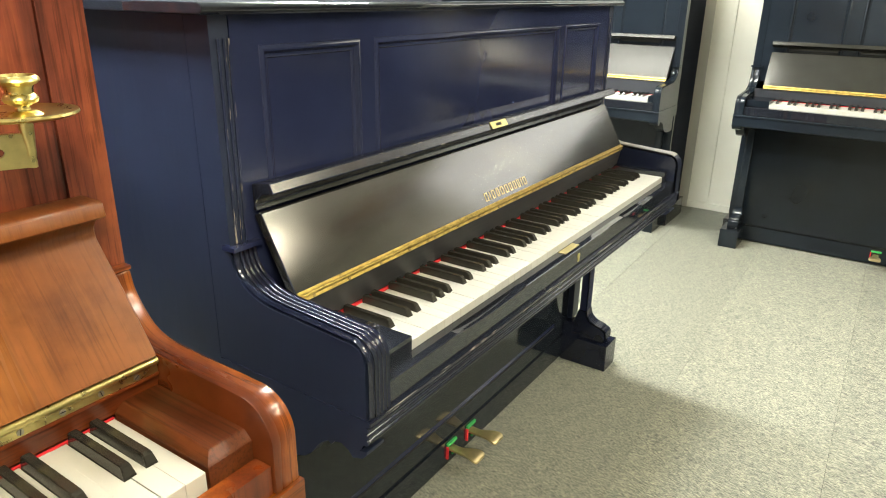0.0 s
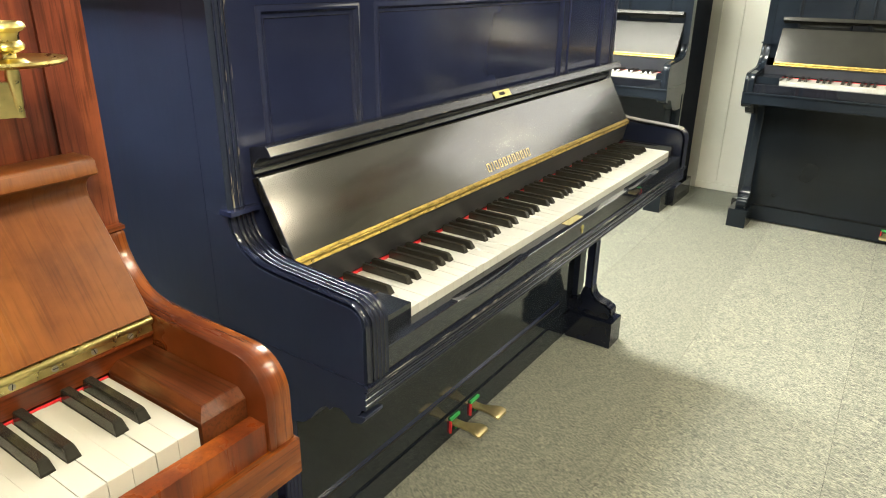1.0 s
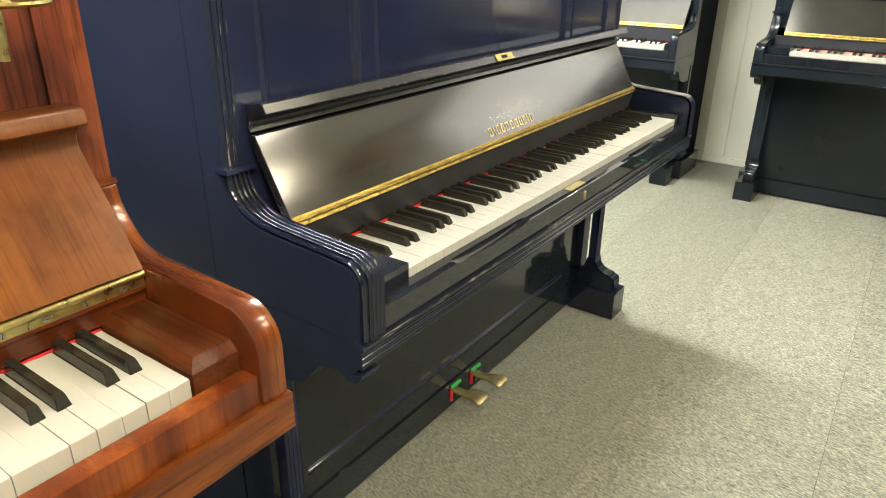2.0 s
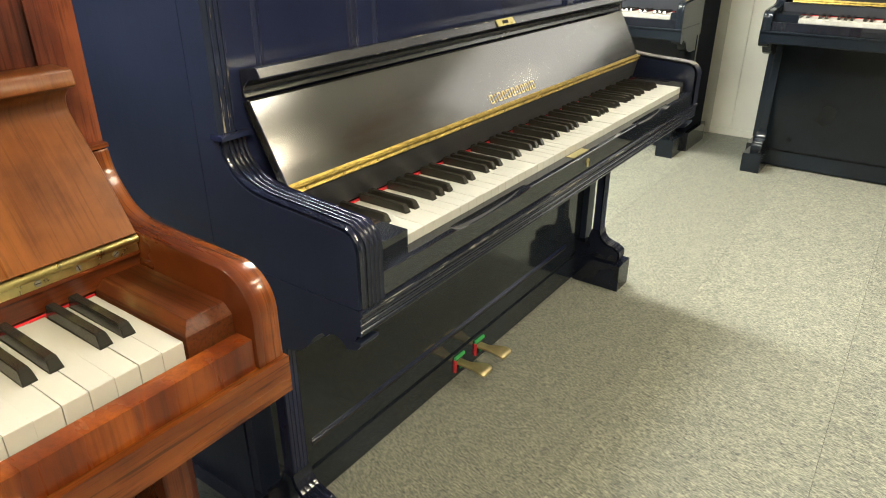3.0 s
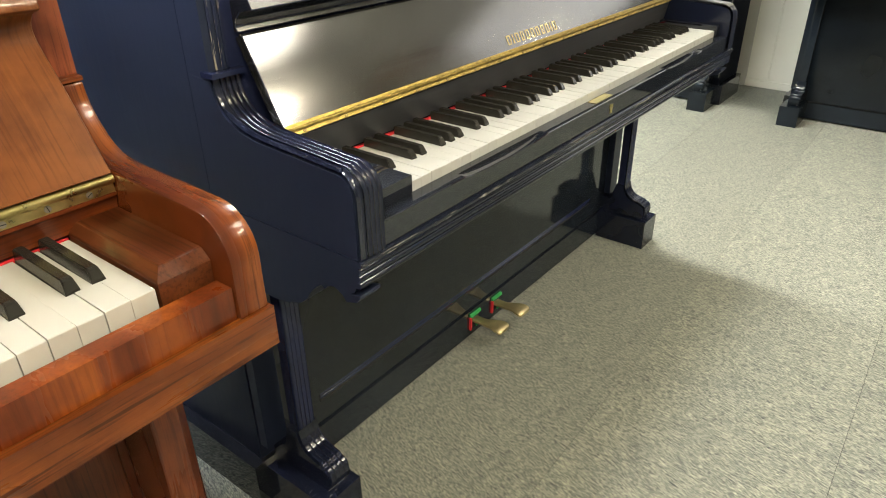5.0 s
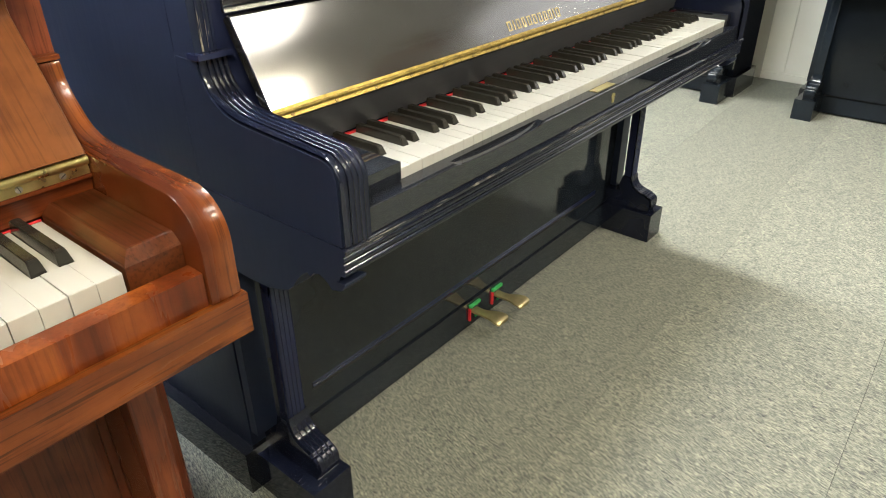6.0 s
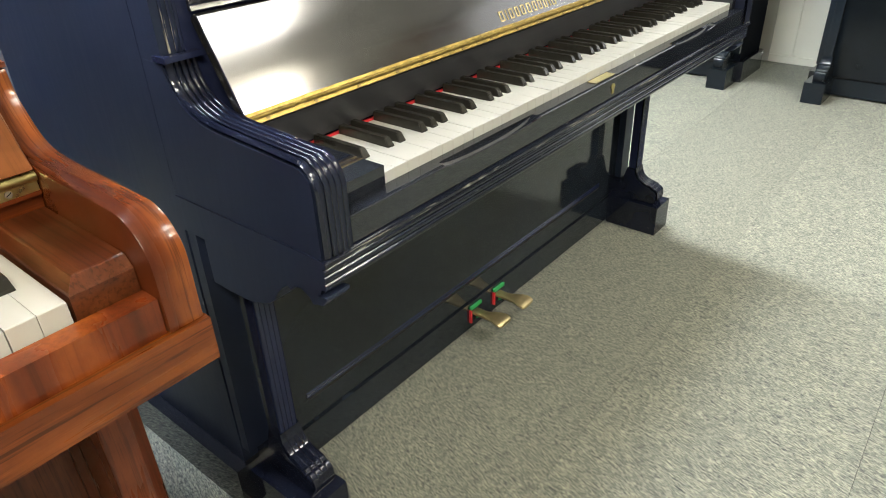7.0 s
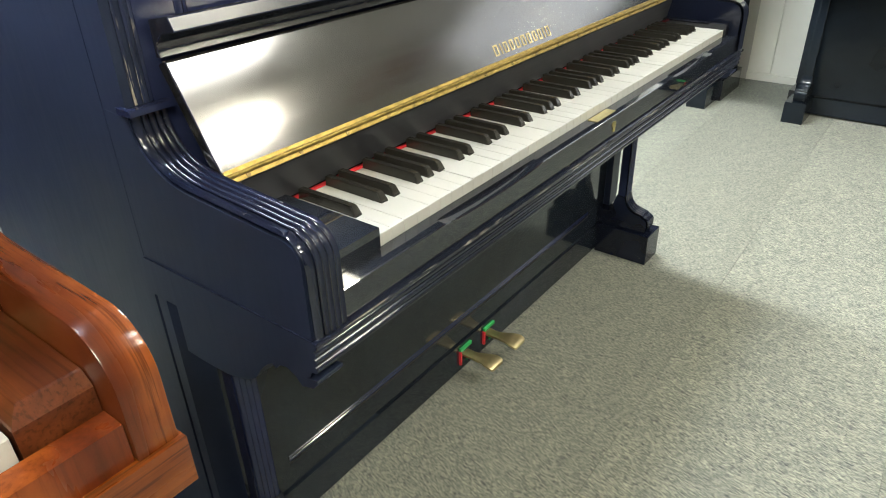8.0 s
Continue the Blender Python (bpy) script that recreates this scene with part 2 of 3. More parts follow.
def box(bm, x0, x1, y0, y1, z0, z1):
    vs = [bm.verts.new((x, y, z)) for x in (x0, x1) for y in (y0, y1) for z in (z0, z1)]
    for q in ((0, 1, 3, 2), (4, 6, 7, 5), (0, 4, 5, 1), (2, 3, 7, 6), (0, 2, 6, 4), (1, 5, 7, 3)):
        bm.faces.new([vs[i] for i in q])


def prism(bm, prof, y0, y1):
    """A profile of (x, z) drawn out along y."""
    a = [bm.verts.new((x, y0, z)) for x, z in prof]
    b = [bm.verts.new((x, y1, z)) for x, z in prof]
    k = len(prof)
    bm.faces.new(a)
    bm.faces.new(b[::-1])
    for i in range(k):
        bm.faces.new((a[i], a[(i + 1) % k], b[(i + 1) % k], b[i]))


def prism_z(bm, prof, z0, z1):
    a = [bm.verts.new((x, y, z0)) for x, y in prof]
    b = [bm.verts.new((x, y, z1)) for x, y in prof]
    k = len(prof)
    bm.faces.new(a)
    bm.faces.new(b[::-1])
    for i in range(k):
        bm.faces.new((a[i], a[(i + 1) % k], b[(i + 1) % k], b[i]))


def bevel(bm, w, seg=2):
    sharp = [e for e in bm.edges if len(e.link_faces) == 2 and e.calc_face_angle(0) > radians(30)]
    bmesh.ops.bevel(bm, geom=sharp, offset=w, segments=seg, affect="EDGES", profile=0.5, clamp_overlap=True, material=1)


def box_bm(x0, x1, y0, y1, z0, z1, w=0.0, seg=2):
    bm = bmesh.new()
    box(bm, x0, x1, y0, y1, z0, z1)
    if w:
        bevel(bm, w, seg)
    return bm


def prism_bm(prof, y0, y1, w=0.0, seg=2):
    bm = bmesh.new()
    prism(bm, prof, y0, y1)
    if w:
        bmesh.ops.recalc_face_normals(bm, faces=bm.faces[:])
        bevel(bm, w, seg)
    return bm


def arc(cx, cz, r, a0, a1, k):
    return [(cx + r * math.cos(radians(a0 + (a1 - a0) * i / k)), cz + r * math.sin(radians(a0 + (a1 - a0) * i / k))) for i in range(k + 1)]


def smooth_path(pts, k=6):
    """Catmull-Rom through the points."""
    p = [Vector((*q, 0)) for q in pts]
    p = [p[0] * 2 - p[1], *p, p[-1] * 2 - p[-2]]
    out = []
    for i in range(1, len(p) - 2):
        for j in range(k):
            t = j / k
            v = 0.5 * (2 * p[i] + (p[i + 1] - p[i - 1]) * t + (2 * p[i - 1] - 5 * p[i] + 4 * p[i + 1] - p[i + 2]) * t * t
                       + (3 * p[i] - p[i - 1] - 3 * p[i + 1] + p[i + 2]) * t ** 3)
            out.append((v.x, v.y))
    out.append((p[-2].x, p[-2].y))
    return out


def reeds(bm, path, y0, y1, count, depth, per=7, flat=False):
    """Reeded band: half-round ribs that follow the path in (x, z), side by side across y."""
    k = len(path)
    nor = []
    for i in range(k):
        a, b = path[max(i - 1, 0)], path[min(i + 1, k - 1)]
        t = Vector((b[0] - a[0], b[1] - a[1])).normalized()
        nor.append((-t.y, t.x))
    rows = []
    w = (y1 - y0) / count
    for c in range(count):
        for j in range(per if c < count - 1 else per + 1):
            u = j / per * 2 - 1
            h = -depth * u ** 8 if flat else depth * (math.sqrt(max(0.0, 1 - u * u)) - 1)
            rows.append([bm.verts.new((p[0] + q[0] * h, y0 + w * (c + j / per), p[1] + q[1] * h)) for p, q in zip(path, nor)])
    for a, b in zip(rows, rows[1:]):
        for i in range(k - 1):
            bm.faces.new((a[i], a[i + 1], b[i + 1], b[i]))


def thing(name, label, category, m=None, group=""):
    ob = new(name)
    ob.empty_display_size = 0.1
    if m is not None:
        ob.matrix_world = m
    return tagged(ob, label, category, group)


def lathe(bm, prof, cx, cy, seg=28):
    """A profile of (radius, z) turned about the upright axis through cx, cy."""
    rings = []
    for r, z in prof:
        rings.append([bm.verts.new((cx + max(r, 1e-4) * math.cos(2 * math.pi * i / seg), cy + max(r, 1e-4) * math.sin(2 * math.pi * i / seg), z)) for i in range(seg)])
    for a, b in zip(rings, rings[1:]):
        for i in range(seg):
            bm.faces.new((a[i], a[(i + 1) % seg], b[(i + 1) % seg], b[i]))
    bm.faces.new(rings[0])
    bm.faces.new(rings[-1][::-1])


# ---- keyboard ----
HAS_SHARP = {"C": True, "D": True, "E": False, "F": True, "G": True, "A": True, "B": False}


def keyboard(parent, x, y, z, first, count, key_w, back=0.150, loose=0.0002):
    """White and black keys as parts, from the bass end at y upward; x is the front of the white keys, z their top."""
    letters = "CDEFGAB"
    start = letters.index(first)
    names = [letters[(start + i) % 7] for i in range(count)]
    gap, front, half = 0.0004, 0.050, 0.0068
    meshes = {}
    for i, nme in enumerate(names):
        lo = i > 0 and HAS_SHARP[names[i - 1]]
        hi = HAS_SHARP[nme] and i < count - 1
        kind = (lo, hi)
        if kind not in meshes:
            a, b = gap, key_w - gap
            al, bl = (half if lo else a), (key_w - half if hi else b)
            bm = bmesh.new()
            prism_z(bm, [(0, a), (0, b), (-front, b), (-front, bl), (-back, bl), (-back, al), (-front, al), (-front, a)], -0.026, 0.0)
            bmesh.ops.recalc_face_normals(bm, faces=bm.faces[:])
            top = [e for e in bm.edges if all(v.co.z > -0.001 for v in e.verts) and all(v.co.x > -front + 0.001 or v.co.x > -0.001 for v in e.verts)]
            bmesh.ops.bevel(bm, geom=top, offset=0.0007, segments=1, affect="EDGES")
            ob = part("white_key", bm, IVORY, parent)
            meshes[kind] = ob.data
        else:
            ob = new("white_key", meshes[kind])
            ob.parent = parent
        ob.matrix_local = pose(x, y + i * key_w + random.uniform(-loose, loose), z - random.uniform(0, 0.0008), 0, 0, random.uniform(-300, 300) * loose)
    bm = bmesh.new()
    w0, w1, h = 0.0065, 0.0049, 0.0120
    prof = [(-0.0515, -0.004), (-0.0515, 0.002), (-0.0565, h - 0.0015), (-0.0590, h), (-back + 0.001, h), (-back + 0.001, -0.004)]
    a = [bm.verts.new((px, -(w0 if pz < 0.005 else w1), pz)) for px, pz in prof]
    b = [bm.verts.new((px, (w0 if pz < 0.005 else w1), pz)) for px, pz in prof]
    bm.faces.new(a)
    bm.faces.new(b[::-1])
    for i in range(6):
        bm.faces.new((a[i], a[(i + 1) % 6], b[(i + 1) % 6], b[i]))
    bmesh.ops.recalc_face_normals(bm, faces=bm.faces[:])
    bmesh.ops.bevel(bm, geom=[e for e in bm.edges if any(v.co.z > 0.005 for v in e.verts)], offset=0.0010, segments=2, affect="EDGES")
    first_black = None
    for i, nme in enumerate(names[:-1]):
        if HAS_SHARP[nme]:
            if first_black is None:
                first_black = part("black_key", bm, KEY_BLACK, parent)
                ob = first_black
            else:
                ob = new("black_key", first_black.data)
                ob.parent = parent
            ob.location = (x, y + (i + 1) * key_w, z)


def lettering(parent, place, along, up, widths, height, gap, mat):
    """A row of plain open gilt bars in place of a maker's name."""
    y = 0.0
    n = along.cross(up).normalized()
    for w in widths:
        bm = bmesh.new()
        st = min(0.0026, w)
        for dy, du, sy, su in ((0, 0, w, st), (0, height - st, w, st), (0, st, st, height - 2 * st), (w - st, st, st, height - 2 * st)):
            o = place + along * (y + dy) + up * du
            c = [o, o + along * sy, o + along * sy + up * su, o + up * su]
            a = [bm.verts.new(v) for v in c]
            b = [bm.verts.new(v + n * 0.0005) for v in c]
            bm.faces.new(a)
            bm.faces.new(b[::-1])
            for i in range(4):
                bm.faces.new((a[i], a[(i + 1) % 4], b[(i + 1) % 4], b[i]))
        part("gilt_bar", bm, mat, parent, "gilt bar of the maker's mark")
        y += w + gap


# ---- the black uprights ----
def black_upright(name, label, m, black, satin, lower, top_z, dz, fb, detail, spans, arm_w, back_x, fall_y, drop=0.0):
    """Ebonised upright. Local frame: x towards the player, y from bass to treble, z up; the keys' front left corner at x = y = 0.
    dz raises the keybed, drop lowers the arms; fb: hinge height, fall's top, lip height over the floor."""
    t = thing(name, label, "piano", m)
    Y0, Y1 = -0.136, 1.296
    C = (Y0 + Y1) / 2
    key_z = 0.677 + dz
    A = arm_w
    # case: sides, back, lid
    for y in (Y0, Y1 - 0.034):
        part("side_panel", box_bm(back_x, -0.2718, y + 0.001, y + 0.033, 0.0985, top_z - 0.016, 0.0004, 1), SIDE if detail else SIDE_DARKENED, t)
    part("back_panel", box_bm(back_x + 0.001, back_x + 0.025, Y0 + 0.036, Y1 - 0.036, 0.04, top_z - 0.016), black, t)
    part("bottom_board", box_bm(back_x + 0.03, -0.29, Y0 + 0.036, Y1 - 0.036, 0.03, 0.06), black, t)
    lid = prism_bm([(back_x - 0.015, top_z - 0.015), (back_x - 0.015, top_z), (-0.205, top_z), (-0.199, top_z - 0.004), (-0.199, top_z - 0.011), (-0.206, top_z - 0.015)], Y0 - 0.024, Y1 + 0.024, 0.002)
    part("lid", lid, SLIP if detail else black, t)
    for y in (Y0, Y1 - 0.034):
        part("cheek", box_bm(-0.2715, -0.2225, y + 0.0014, y + 0.0326, 0.585 + dz, top_z - 0.016, 0.0015), SIDE if detail else black, t, edge=FLUTE if detail else None)
    # upper front frame: rails, stiles, sunk panels, pilasters
    zt, zb = top_z - 0.0155, fb[2] - 0.05
    XF = -0.2225
    pt = top_z - 0.064
    part("top_rail", box_bm(-0.244, XF, Y0 + 0.035, Y1 - 0.035, pt, zt), black, t)
    part("panel_rail", box_bm(-0.244, XF, Y0 + 0.035, Y1 - 0.035, zb - 0.13, zb - 0.019), black, t)
    walls_y = [Y0 + 0.035] + [v for s in spans for v in s] + [Y1 - 0.035]
    for a, b in zip(walls_y[::2], walls_y[1::2]):
        part("stile", box_bm(-0.244, XF, a, b, zb - 0.019, pt), black, t)
    for a, b in spans:
        part("panel", box_bm(-0.246, -0.2285, a + 0.001, b - 0.001, zb - 0.0185, pt - 0.0015), black, t)
        fr = bmesh.new()
        rows = []
        for x, o in ((-0.2284, -0.0120), (-0.2268, -0.0112), (-0.2256, -0.0090), (-0.2250, -0.0056), (-0.2234, -0.0048), (-0.2220, -0.0028), (-0.2206, -0.0016), (-0.2200, 0.0010), (-0.2205, 0.0034), (-0.2214, 0.0048), (-0.2216, 0.0066), (-0.2226, 0.0074)):
            rows.append([fr.verts.new(v) for v in ((x, a - o, zb - 0.0185), (x, a - o, pt + o), (x, b + o, pt + o), (x, b + o, zb - 0.0185))])
        for p, q in zip(rows, rows[1:]):
            for i in range(3):
                fr.faces.new((p[i], p[i + 1], q[i + 1], q[i]))
        part("panel_moulding", fr, black, t, smooth=True)
    for ya, yb in ((Y0, Y0 + 0.046), (Y1 - 0.046, Y1)):
        for gy in (0.012, 0.022, 0.030):
            part("pilaster_bead", box_bm(-0.2224, -0.2212, ya + gy, ya + gy + 0.004, 0.822 + dz, zt - 0.03, 0.0009, 1), FLUTE if detail else black, t)
        part("pilaster_cap", box_bm(-0.235, -0.209, ya - 0.003, yb + 0.003, 0.814 + dz, 0.821 + dz, 0.002), black, t, edge=BLACK_ARRIS if detail else None)
    # arms
    path = smooth_path([(-0.222, 0.813), (-0.218, 0.792), (-0.205, 0.772 - drop * 0.5), (-0.182, 0.757 - drop * 0.9), (-0.150, 0.748 - drop), (-0.10, 0.744 - drop), (-0.05, 0.741 - drop), (-0.008, 0.738 - drop)], 5)
    path += arc(-0.002, 0.705 - drop, 0.033, 84, 0, 9) + [(0.031, 0.68 - drop * 0.8), (0.031, 0.6245)]
    path = [(x, z + dz) for x, z in path]
    for ya, yb in ((Y0, Y0 + A), (Y1 - A, Y1)):
        inner = [(x - 0.004 if x > 0.02 else x - 0.001, z - 0.004 if x < 0.02 else z) for x, z in path]
        body = inner + [(-0.27, 0.6245 + dz), (-0.27, 0.813 + dz)]
        # treble arm takes the darker REED to stand for less light there
        part("arm", prism_bm(body, ya + 0.001, yb - 0.001), (SIDE if ya < 0 else REED) if detail else black, t, smooth=True)
        bm = bmesh.new()
        w = yb - ya
        a, b = (ya, ya + w * 0.28) if ya < 0 else (yb - w * 0.28, yb)
        reeds(bm, path[::-1], a + 0.001 * (ya < 0), b - 0.001 * (ya > 0), 1, 0.0012)
        a, b = (ya + w * 0.28, yb - 0.001) if ya < 0 else (ya + 0.001, yb - w * 0.28)
        reeds(bm, path[::-1], a, b, 4 if detail else 1, 0.0034 if detail else 0.0025)
        bmesh.ops.recalc_face_normals(bm, faces=bm.faces[:])
        # only the treble arm's top gets the painted highlight
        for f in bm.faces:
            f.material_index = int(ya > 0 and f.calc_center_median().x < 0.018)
        part("arm_reeds", bm, REED if detail else black, t, smooth=True, edge=WORN_SHEEN if detail else None)
    # keybed with its beaded front
    bead = [(-0.27, 0.624), (0.026, 0.624), (0.034, 0.622), (0.035, 0.617), (0.031, 0.6145)]
    for c in (0.609, 0.599, 0.589):
        bead += arc(0.027, c - 0.0005, 0.0049, 80, -80, 6)
    bead += [(0.022, 0.583), (0.018, 0.574), (0.010, 0.571), (-0.27, 0.571)]
    if not detail:
        bead = [(-0.27, 0.624), (0.030, 0.624), (0.033, 0.621), (0.033, 0.616), (0.029, 0.614), (0.029, 0.574), (0.025, 0.571), (-0.27, 0.571)]
    bm = prism_bm([(x, z + dz) for x, z in bead], Y0 - 0.001, Y1 + 0.001)
    bmesh.ops.recalc_face_normals(bm, faces=bm.faces[:])
    for f in bm.faces:
        f.material_index = int(abs(f.normal.y) > 0.9)
    bed = part("keybed", bm, REED if detail else black, t, smooth=True, edge=SIDE if detail else None)
    if detail:
        part("bed_bead", box_bm(0.0338, 0.0358, Y0 - 0.0012, Y1 + 0.0012, 0.6172, 0.6212, 0.0008), BED_ARRIS, bed)
    # key slip with two finger scoops in its upper edge
    bm, rows = bmesh.new(), []
    n_y = 120 if detail else 1
    for i in range(n_y + 1):
        y = Y0 + A + 0.001 + (Y1 - Y0 - 2 * A - 0.002) * i / n_y
        sc = 0.0
        for c, half in ((0.206, 0.112), (0.95, 0.110)):
            if detail and abs(y - c) < half:
                sc = math.sqrt(1 - ((y - c) / half) ** 2)
        prof = [(0.0005, 0.6255), (0.029, 0.6255), (0.029, 0.6598 - 0.0055 * sc), (0.0278, 0.6612 - 0.0055 * sc), (0.0150 - 0.002 * (sc > 0), 0.6612 - 0.0055 * sc), (0.0130, 0.6612), (0.0005, 0.6612)]
        rows.append([bm.verts.new((px, y, pz + dz)) for px, pz in prof])
    for a, b in zip(rows, rows[1:]):
        for i in range(7):
            bm.faces.new((a[i], a[(i + 1) % 7], b[(i + 1) % 7], b[i]))
    bm.faces.new(rows[0])
    bm.faces.new(rows[-1][::-1])
    slip_ob = part("key_slip", bm, SLIP, t)
    part("key_block", box_bm(-0.155, 0.005 if detail else -0.001, Y0 + A + 0.001, -0.0015, 0.6625 + dz, 0.689 + dz, 0.0022), SLIP if detail else black, t, edge=WORN_SHEEN if detail else None)
    part("key_block", box_bm(-0.155, 0.005 if detail else -0.001, 1.2265, Y1 - A - 0.001, 0.6625 + dz, 0.689 + dz, 0.0022), SLIP if detail else black, t, edge=WORN_SHEEN if detail else None)
    part("key_felt", box_bm(-0.156, -0.1475, 0, 1.225, 0.655 + dz, 0.6782 + dz), RED_FELT, t, "red felt strip behind the keys")
    keyboard(bed, 0.0, 0.0, key_z, "A", 52, 1.225 / 52)
    # fall, hinge and lip
    hz, fz, lz = fb
    fa, fbk = fall_y
    run = 0.066 * (fz - hz) / 0.128
    part("name_board", prism_bm([(-0.158, 0.683 + dz), (-0.150, 0.683 + dz), (-0.139, hz - 0.004), (-0.150, hz - 0.004)], Y0 + A + 0.001, Y1 - A - 0.001), BOARD if detail else BOARD_SHEEN, t)
    x0, z0, x1, z1 = -0.140, hz + 0.008, -0.139 - run, fz
    nx, nz = (z1 - z0), -(x1 - x0)
    k = math.hypot(nx, nz)
    nx, nz = nx / k, nz / k
    ux, uz = -nz, nx
    R1 = 0.0045
    roll = [(x1 - ux * R1 + nx * R1 * (math.cos(q) - 1) + ux * R1 * math.sin(q), z1 - uz * R1 + nz * R1 * (math.cos(q) - 1) + uz * R1 * math.sin(q)) for q in (0, 0.26, 0.52, 0.79, 1.05, 1.31, 1.57)]
    fall = part("fall", prism_bm([(x0, z0)] + roll + [(x1 - 0.016 * nx, z1 - 0.016 * nz), (x0 - 0.016 * nx, z0 - 0.016 * nz)], fa, fbk, 0.0012, 1), satin, t, "satin black sloping fall, open", smooth=True, edge=BLACK_ARRIS if detail else None)
    lip = [(x1 - 0.006, z1 + 0.0005), (x1 - 0.009, z1 + 0.008), (x1 - 0.006, z1 + 0.016), (x1 + 0.004, lz - 0.018), (x1 + 0.018, lz - 0.0145),
           (x1 + 0.029, lz - 0.0140), (x1 + 0.0305, lz - 0.0120), (x1 + 0.0235, lz + 0.0012), (x1 + 0.0205, lz + 0.0025), (-0.2185 + (x1 + 0.205), lz - 0.004), (-0.2185 + (x1 + 0.205), z1 + 0.0005)]
    lip_ob = part("fall_lip", prism_bm(lip, fa, fbk, 0.0008, 1), LIP if detail else satin, t, "satin black lip of the fall", edge=BLACK_ARRIS if detail else None)
    ux, uz = -nz, nx
    hinge_prof = [(x0 + ux * -0.010 + nx * 0.0018, z0 + uz * -0.010 + nz * 0.0018), (x0 + ux * 0.0055 + nx * 0.0018, z0 + uz * 0.0055 + nz * 0.0018),
                  (x0 + ux * 0.0055 - nx * 0.002, z0 + uz * 0.0055 - nz * 0.002), (x0 - ux * 0.010 - nx * 0.002, z0 - uz * 0.010 - nz * 0.002)]
    hinge = part("hinge", prism_bm(hinge_prof, fa + 0.002, fbk - 0.002), BRASS, t, "long brass piano hinge")
    kn = arc(0, 0, 0.0028, 0, 330, 11)
    part("hinge_knuckle", prism_bm([(x0 + nx * 0.0035 + a - ux * 0.002, z0 + nz * 0.0035 + b - uz * 0.002) for a, b in kn], fa + 0.002, fbk - 0.002), BRASS, hinge)
    if detail:
        for i in range(17):
            bm = bmesh.new()
            bmesh.ops.create_cone(bm, cap_ends=True, segments=10, radius1=0.0032, radius2=0.0028, depth=0.0012)
            rot = Vector((nx, 0, nz)).to_track_quat("Z", "Y").to_matrix().to_4x4()
            bm.transform(Matrix.Translation((x0 - ux * 0.0068 + nx * 0.0022, fa + 0.03 + i * (fbk - fa - 0.06) / 16, z0 - uz * 0.0068 + nz * 0.0022)) @ rot)
            part("screw", bm, SCREW, hinge)
        o = Vector((x0 + ux * 0.0135 + nx * 0.0003, 0.467, z0 + uz * 0.0135 + nz * 0.0003))
        widths = [0.0125, 0.0030, 0.012, 0.0105, 0.0125, 0.0125, 0.0115, 0.0115, 0.0105, 0.0035, 0.0130]
        lettering(fall, o, Vector((0, 1, 0)), Vector((ux, 0, uz)), widths, 0.0185, 0.0072, GOLD)
        # lock on the lip, its plate on the slip and the keyhole
        bm = box_bm(-0.0075, 0.0075, -0.033, 0.033, 0, 0.0016, 0.0006, 1)
        bm.transform(Matrix.Translation((x1 + 0.0275, 0.560, lz - 0.0045)) @ Matrix.Rotation(math.pi / 2 - math.atan2(0.0075, 0.0105), 4, "Y"))
        part("lock", bm, BRASS_PALE, lip_ob, "brass lock plate")
        bm = box_bm(-0.0035, 0.0035, -0.013, 0.009, 0.0012, 0.0022)
        bm.transform(Matrix.Translation((x1 + 0.0275, 0.560, lz - 0.0045)) @ Matrix.Rotation(math.pi / 2 - math.atan2(0.0075, 0.0105), 4, "Y"))
        part("lock_hole", bm, RECESS_SHADE, lip_ob)
        part("strike_plate", box_bm(0.0035, 0.0205, 0.516, 0.586, 0.6614 + dz, 0.6624 + dz, 0.0004, 1), STRIKE_BRASS, slip_ob, "brass strike plate")
        bm = bmesh.new()
        prism_z(bm, [(0.006 * math.cos(a * 0.5236), 0.006 * math.sin(a * 0.5236)) for a in range(12)], 0, 0.0014)
        box(bm, -0.0035, 0.0035, -0.0125, -0.004, 0, 0.0014)
        bm.transform(Matrix.Translation((0.0292, 0.565, 0.645 + dz)) @ Matrix.Rotation(math.pi / 2, 4, "Y") @ Matrix.Rotation(math.pi / 2, 4, "Z"))
        part("keyhole_escutcheon", bm, BRASS_PALE, slip_ob, "small brass keyhole plate")
    # lower front
    pl = part("lower_panel", box_bm(-0.285, -0.266, Y0 + 0.037, Y1 - 0.037, 0.088, 0.60 + dz, 0.0015), lower, t, "polished black lower panel")
    bm = bmesh.new()
    prism(bm, [(-0.2665, 0.1400), (-0.2645, 0.1415), (-0.2636, 0.1440), (-0.2645, 0.1465), (-0.2656, 0.1475), (-0.2645, 0.1488), (-0.2640, 0.1510), (-0.2648, 0.1530), (-0.2665, 0.1545)], 0.012, 1.148)
    if detail:
        part("panel_bead", bm, black, pl)
        # raised black strip in place of a groove's shade below the bead
        part("panel_groove_shade", box_bm(-0.2665, -0.2654, 0.012, 1.148, 0.1350, 0.1400), RECESS_SHADE, pl)
    if not detail:
        for y0, y1, z0, z1 in ((0.03, 1.13, 0.47, 0.476), (0.03, 1.13, 0.20, 0.206), (0.03, 0.036, 0.2065, 0.4695), (1.124, 1.13, 0.2065, 0.4695)):
            part("panel_fillet", box_bm(-0.2665, -0.2635, y0, y1, z0 + dz, z1 + dz, 0.001, 1), lower, pl)
    part("plinth", box_bm(-0.285, -0.262, Y0 + 0.037, Y1 - 0.037, 0.008, 0.080, 0.0035, 3), lower, t, edge=BLACK_ARRIS if detail else None)
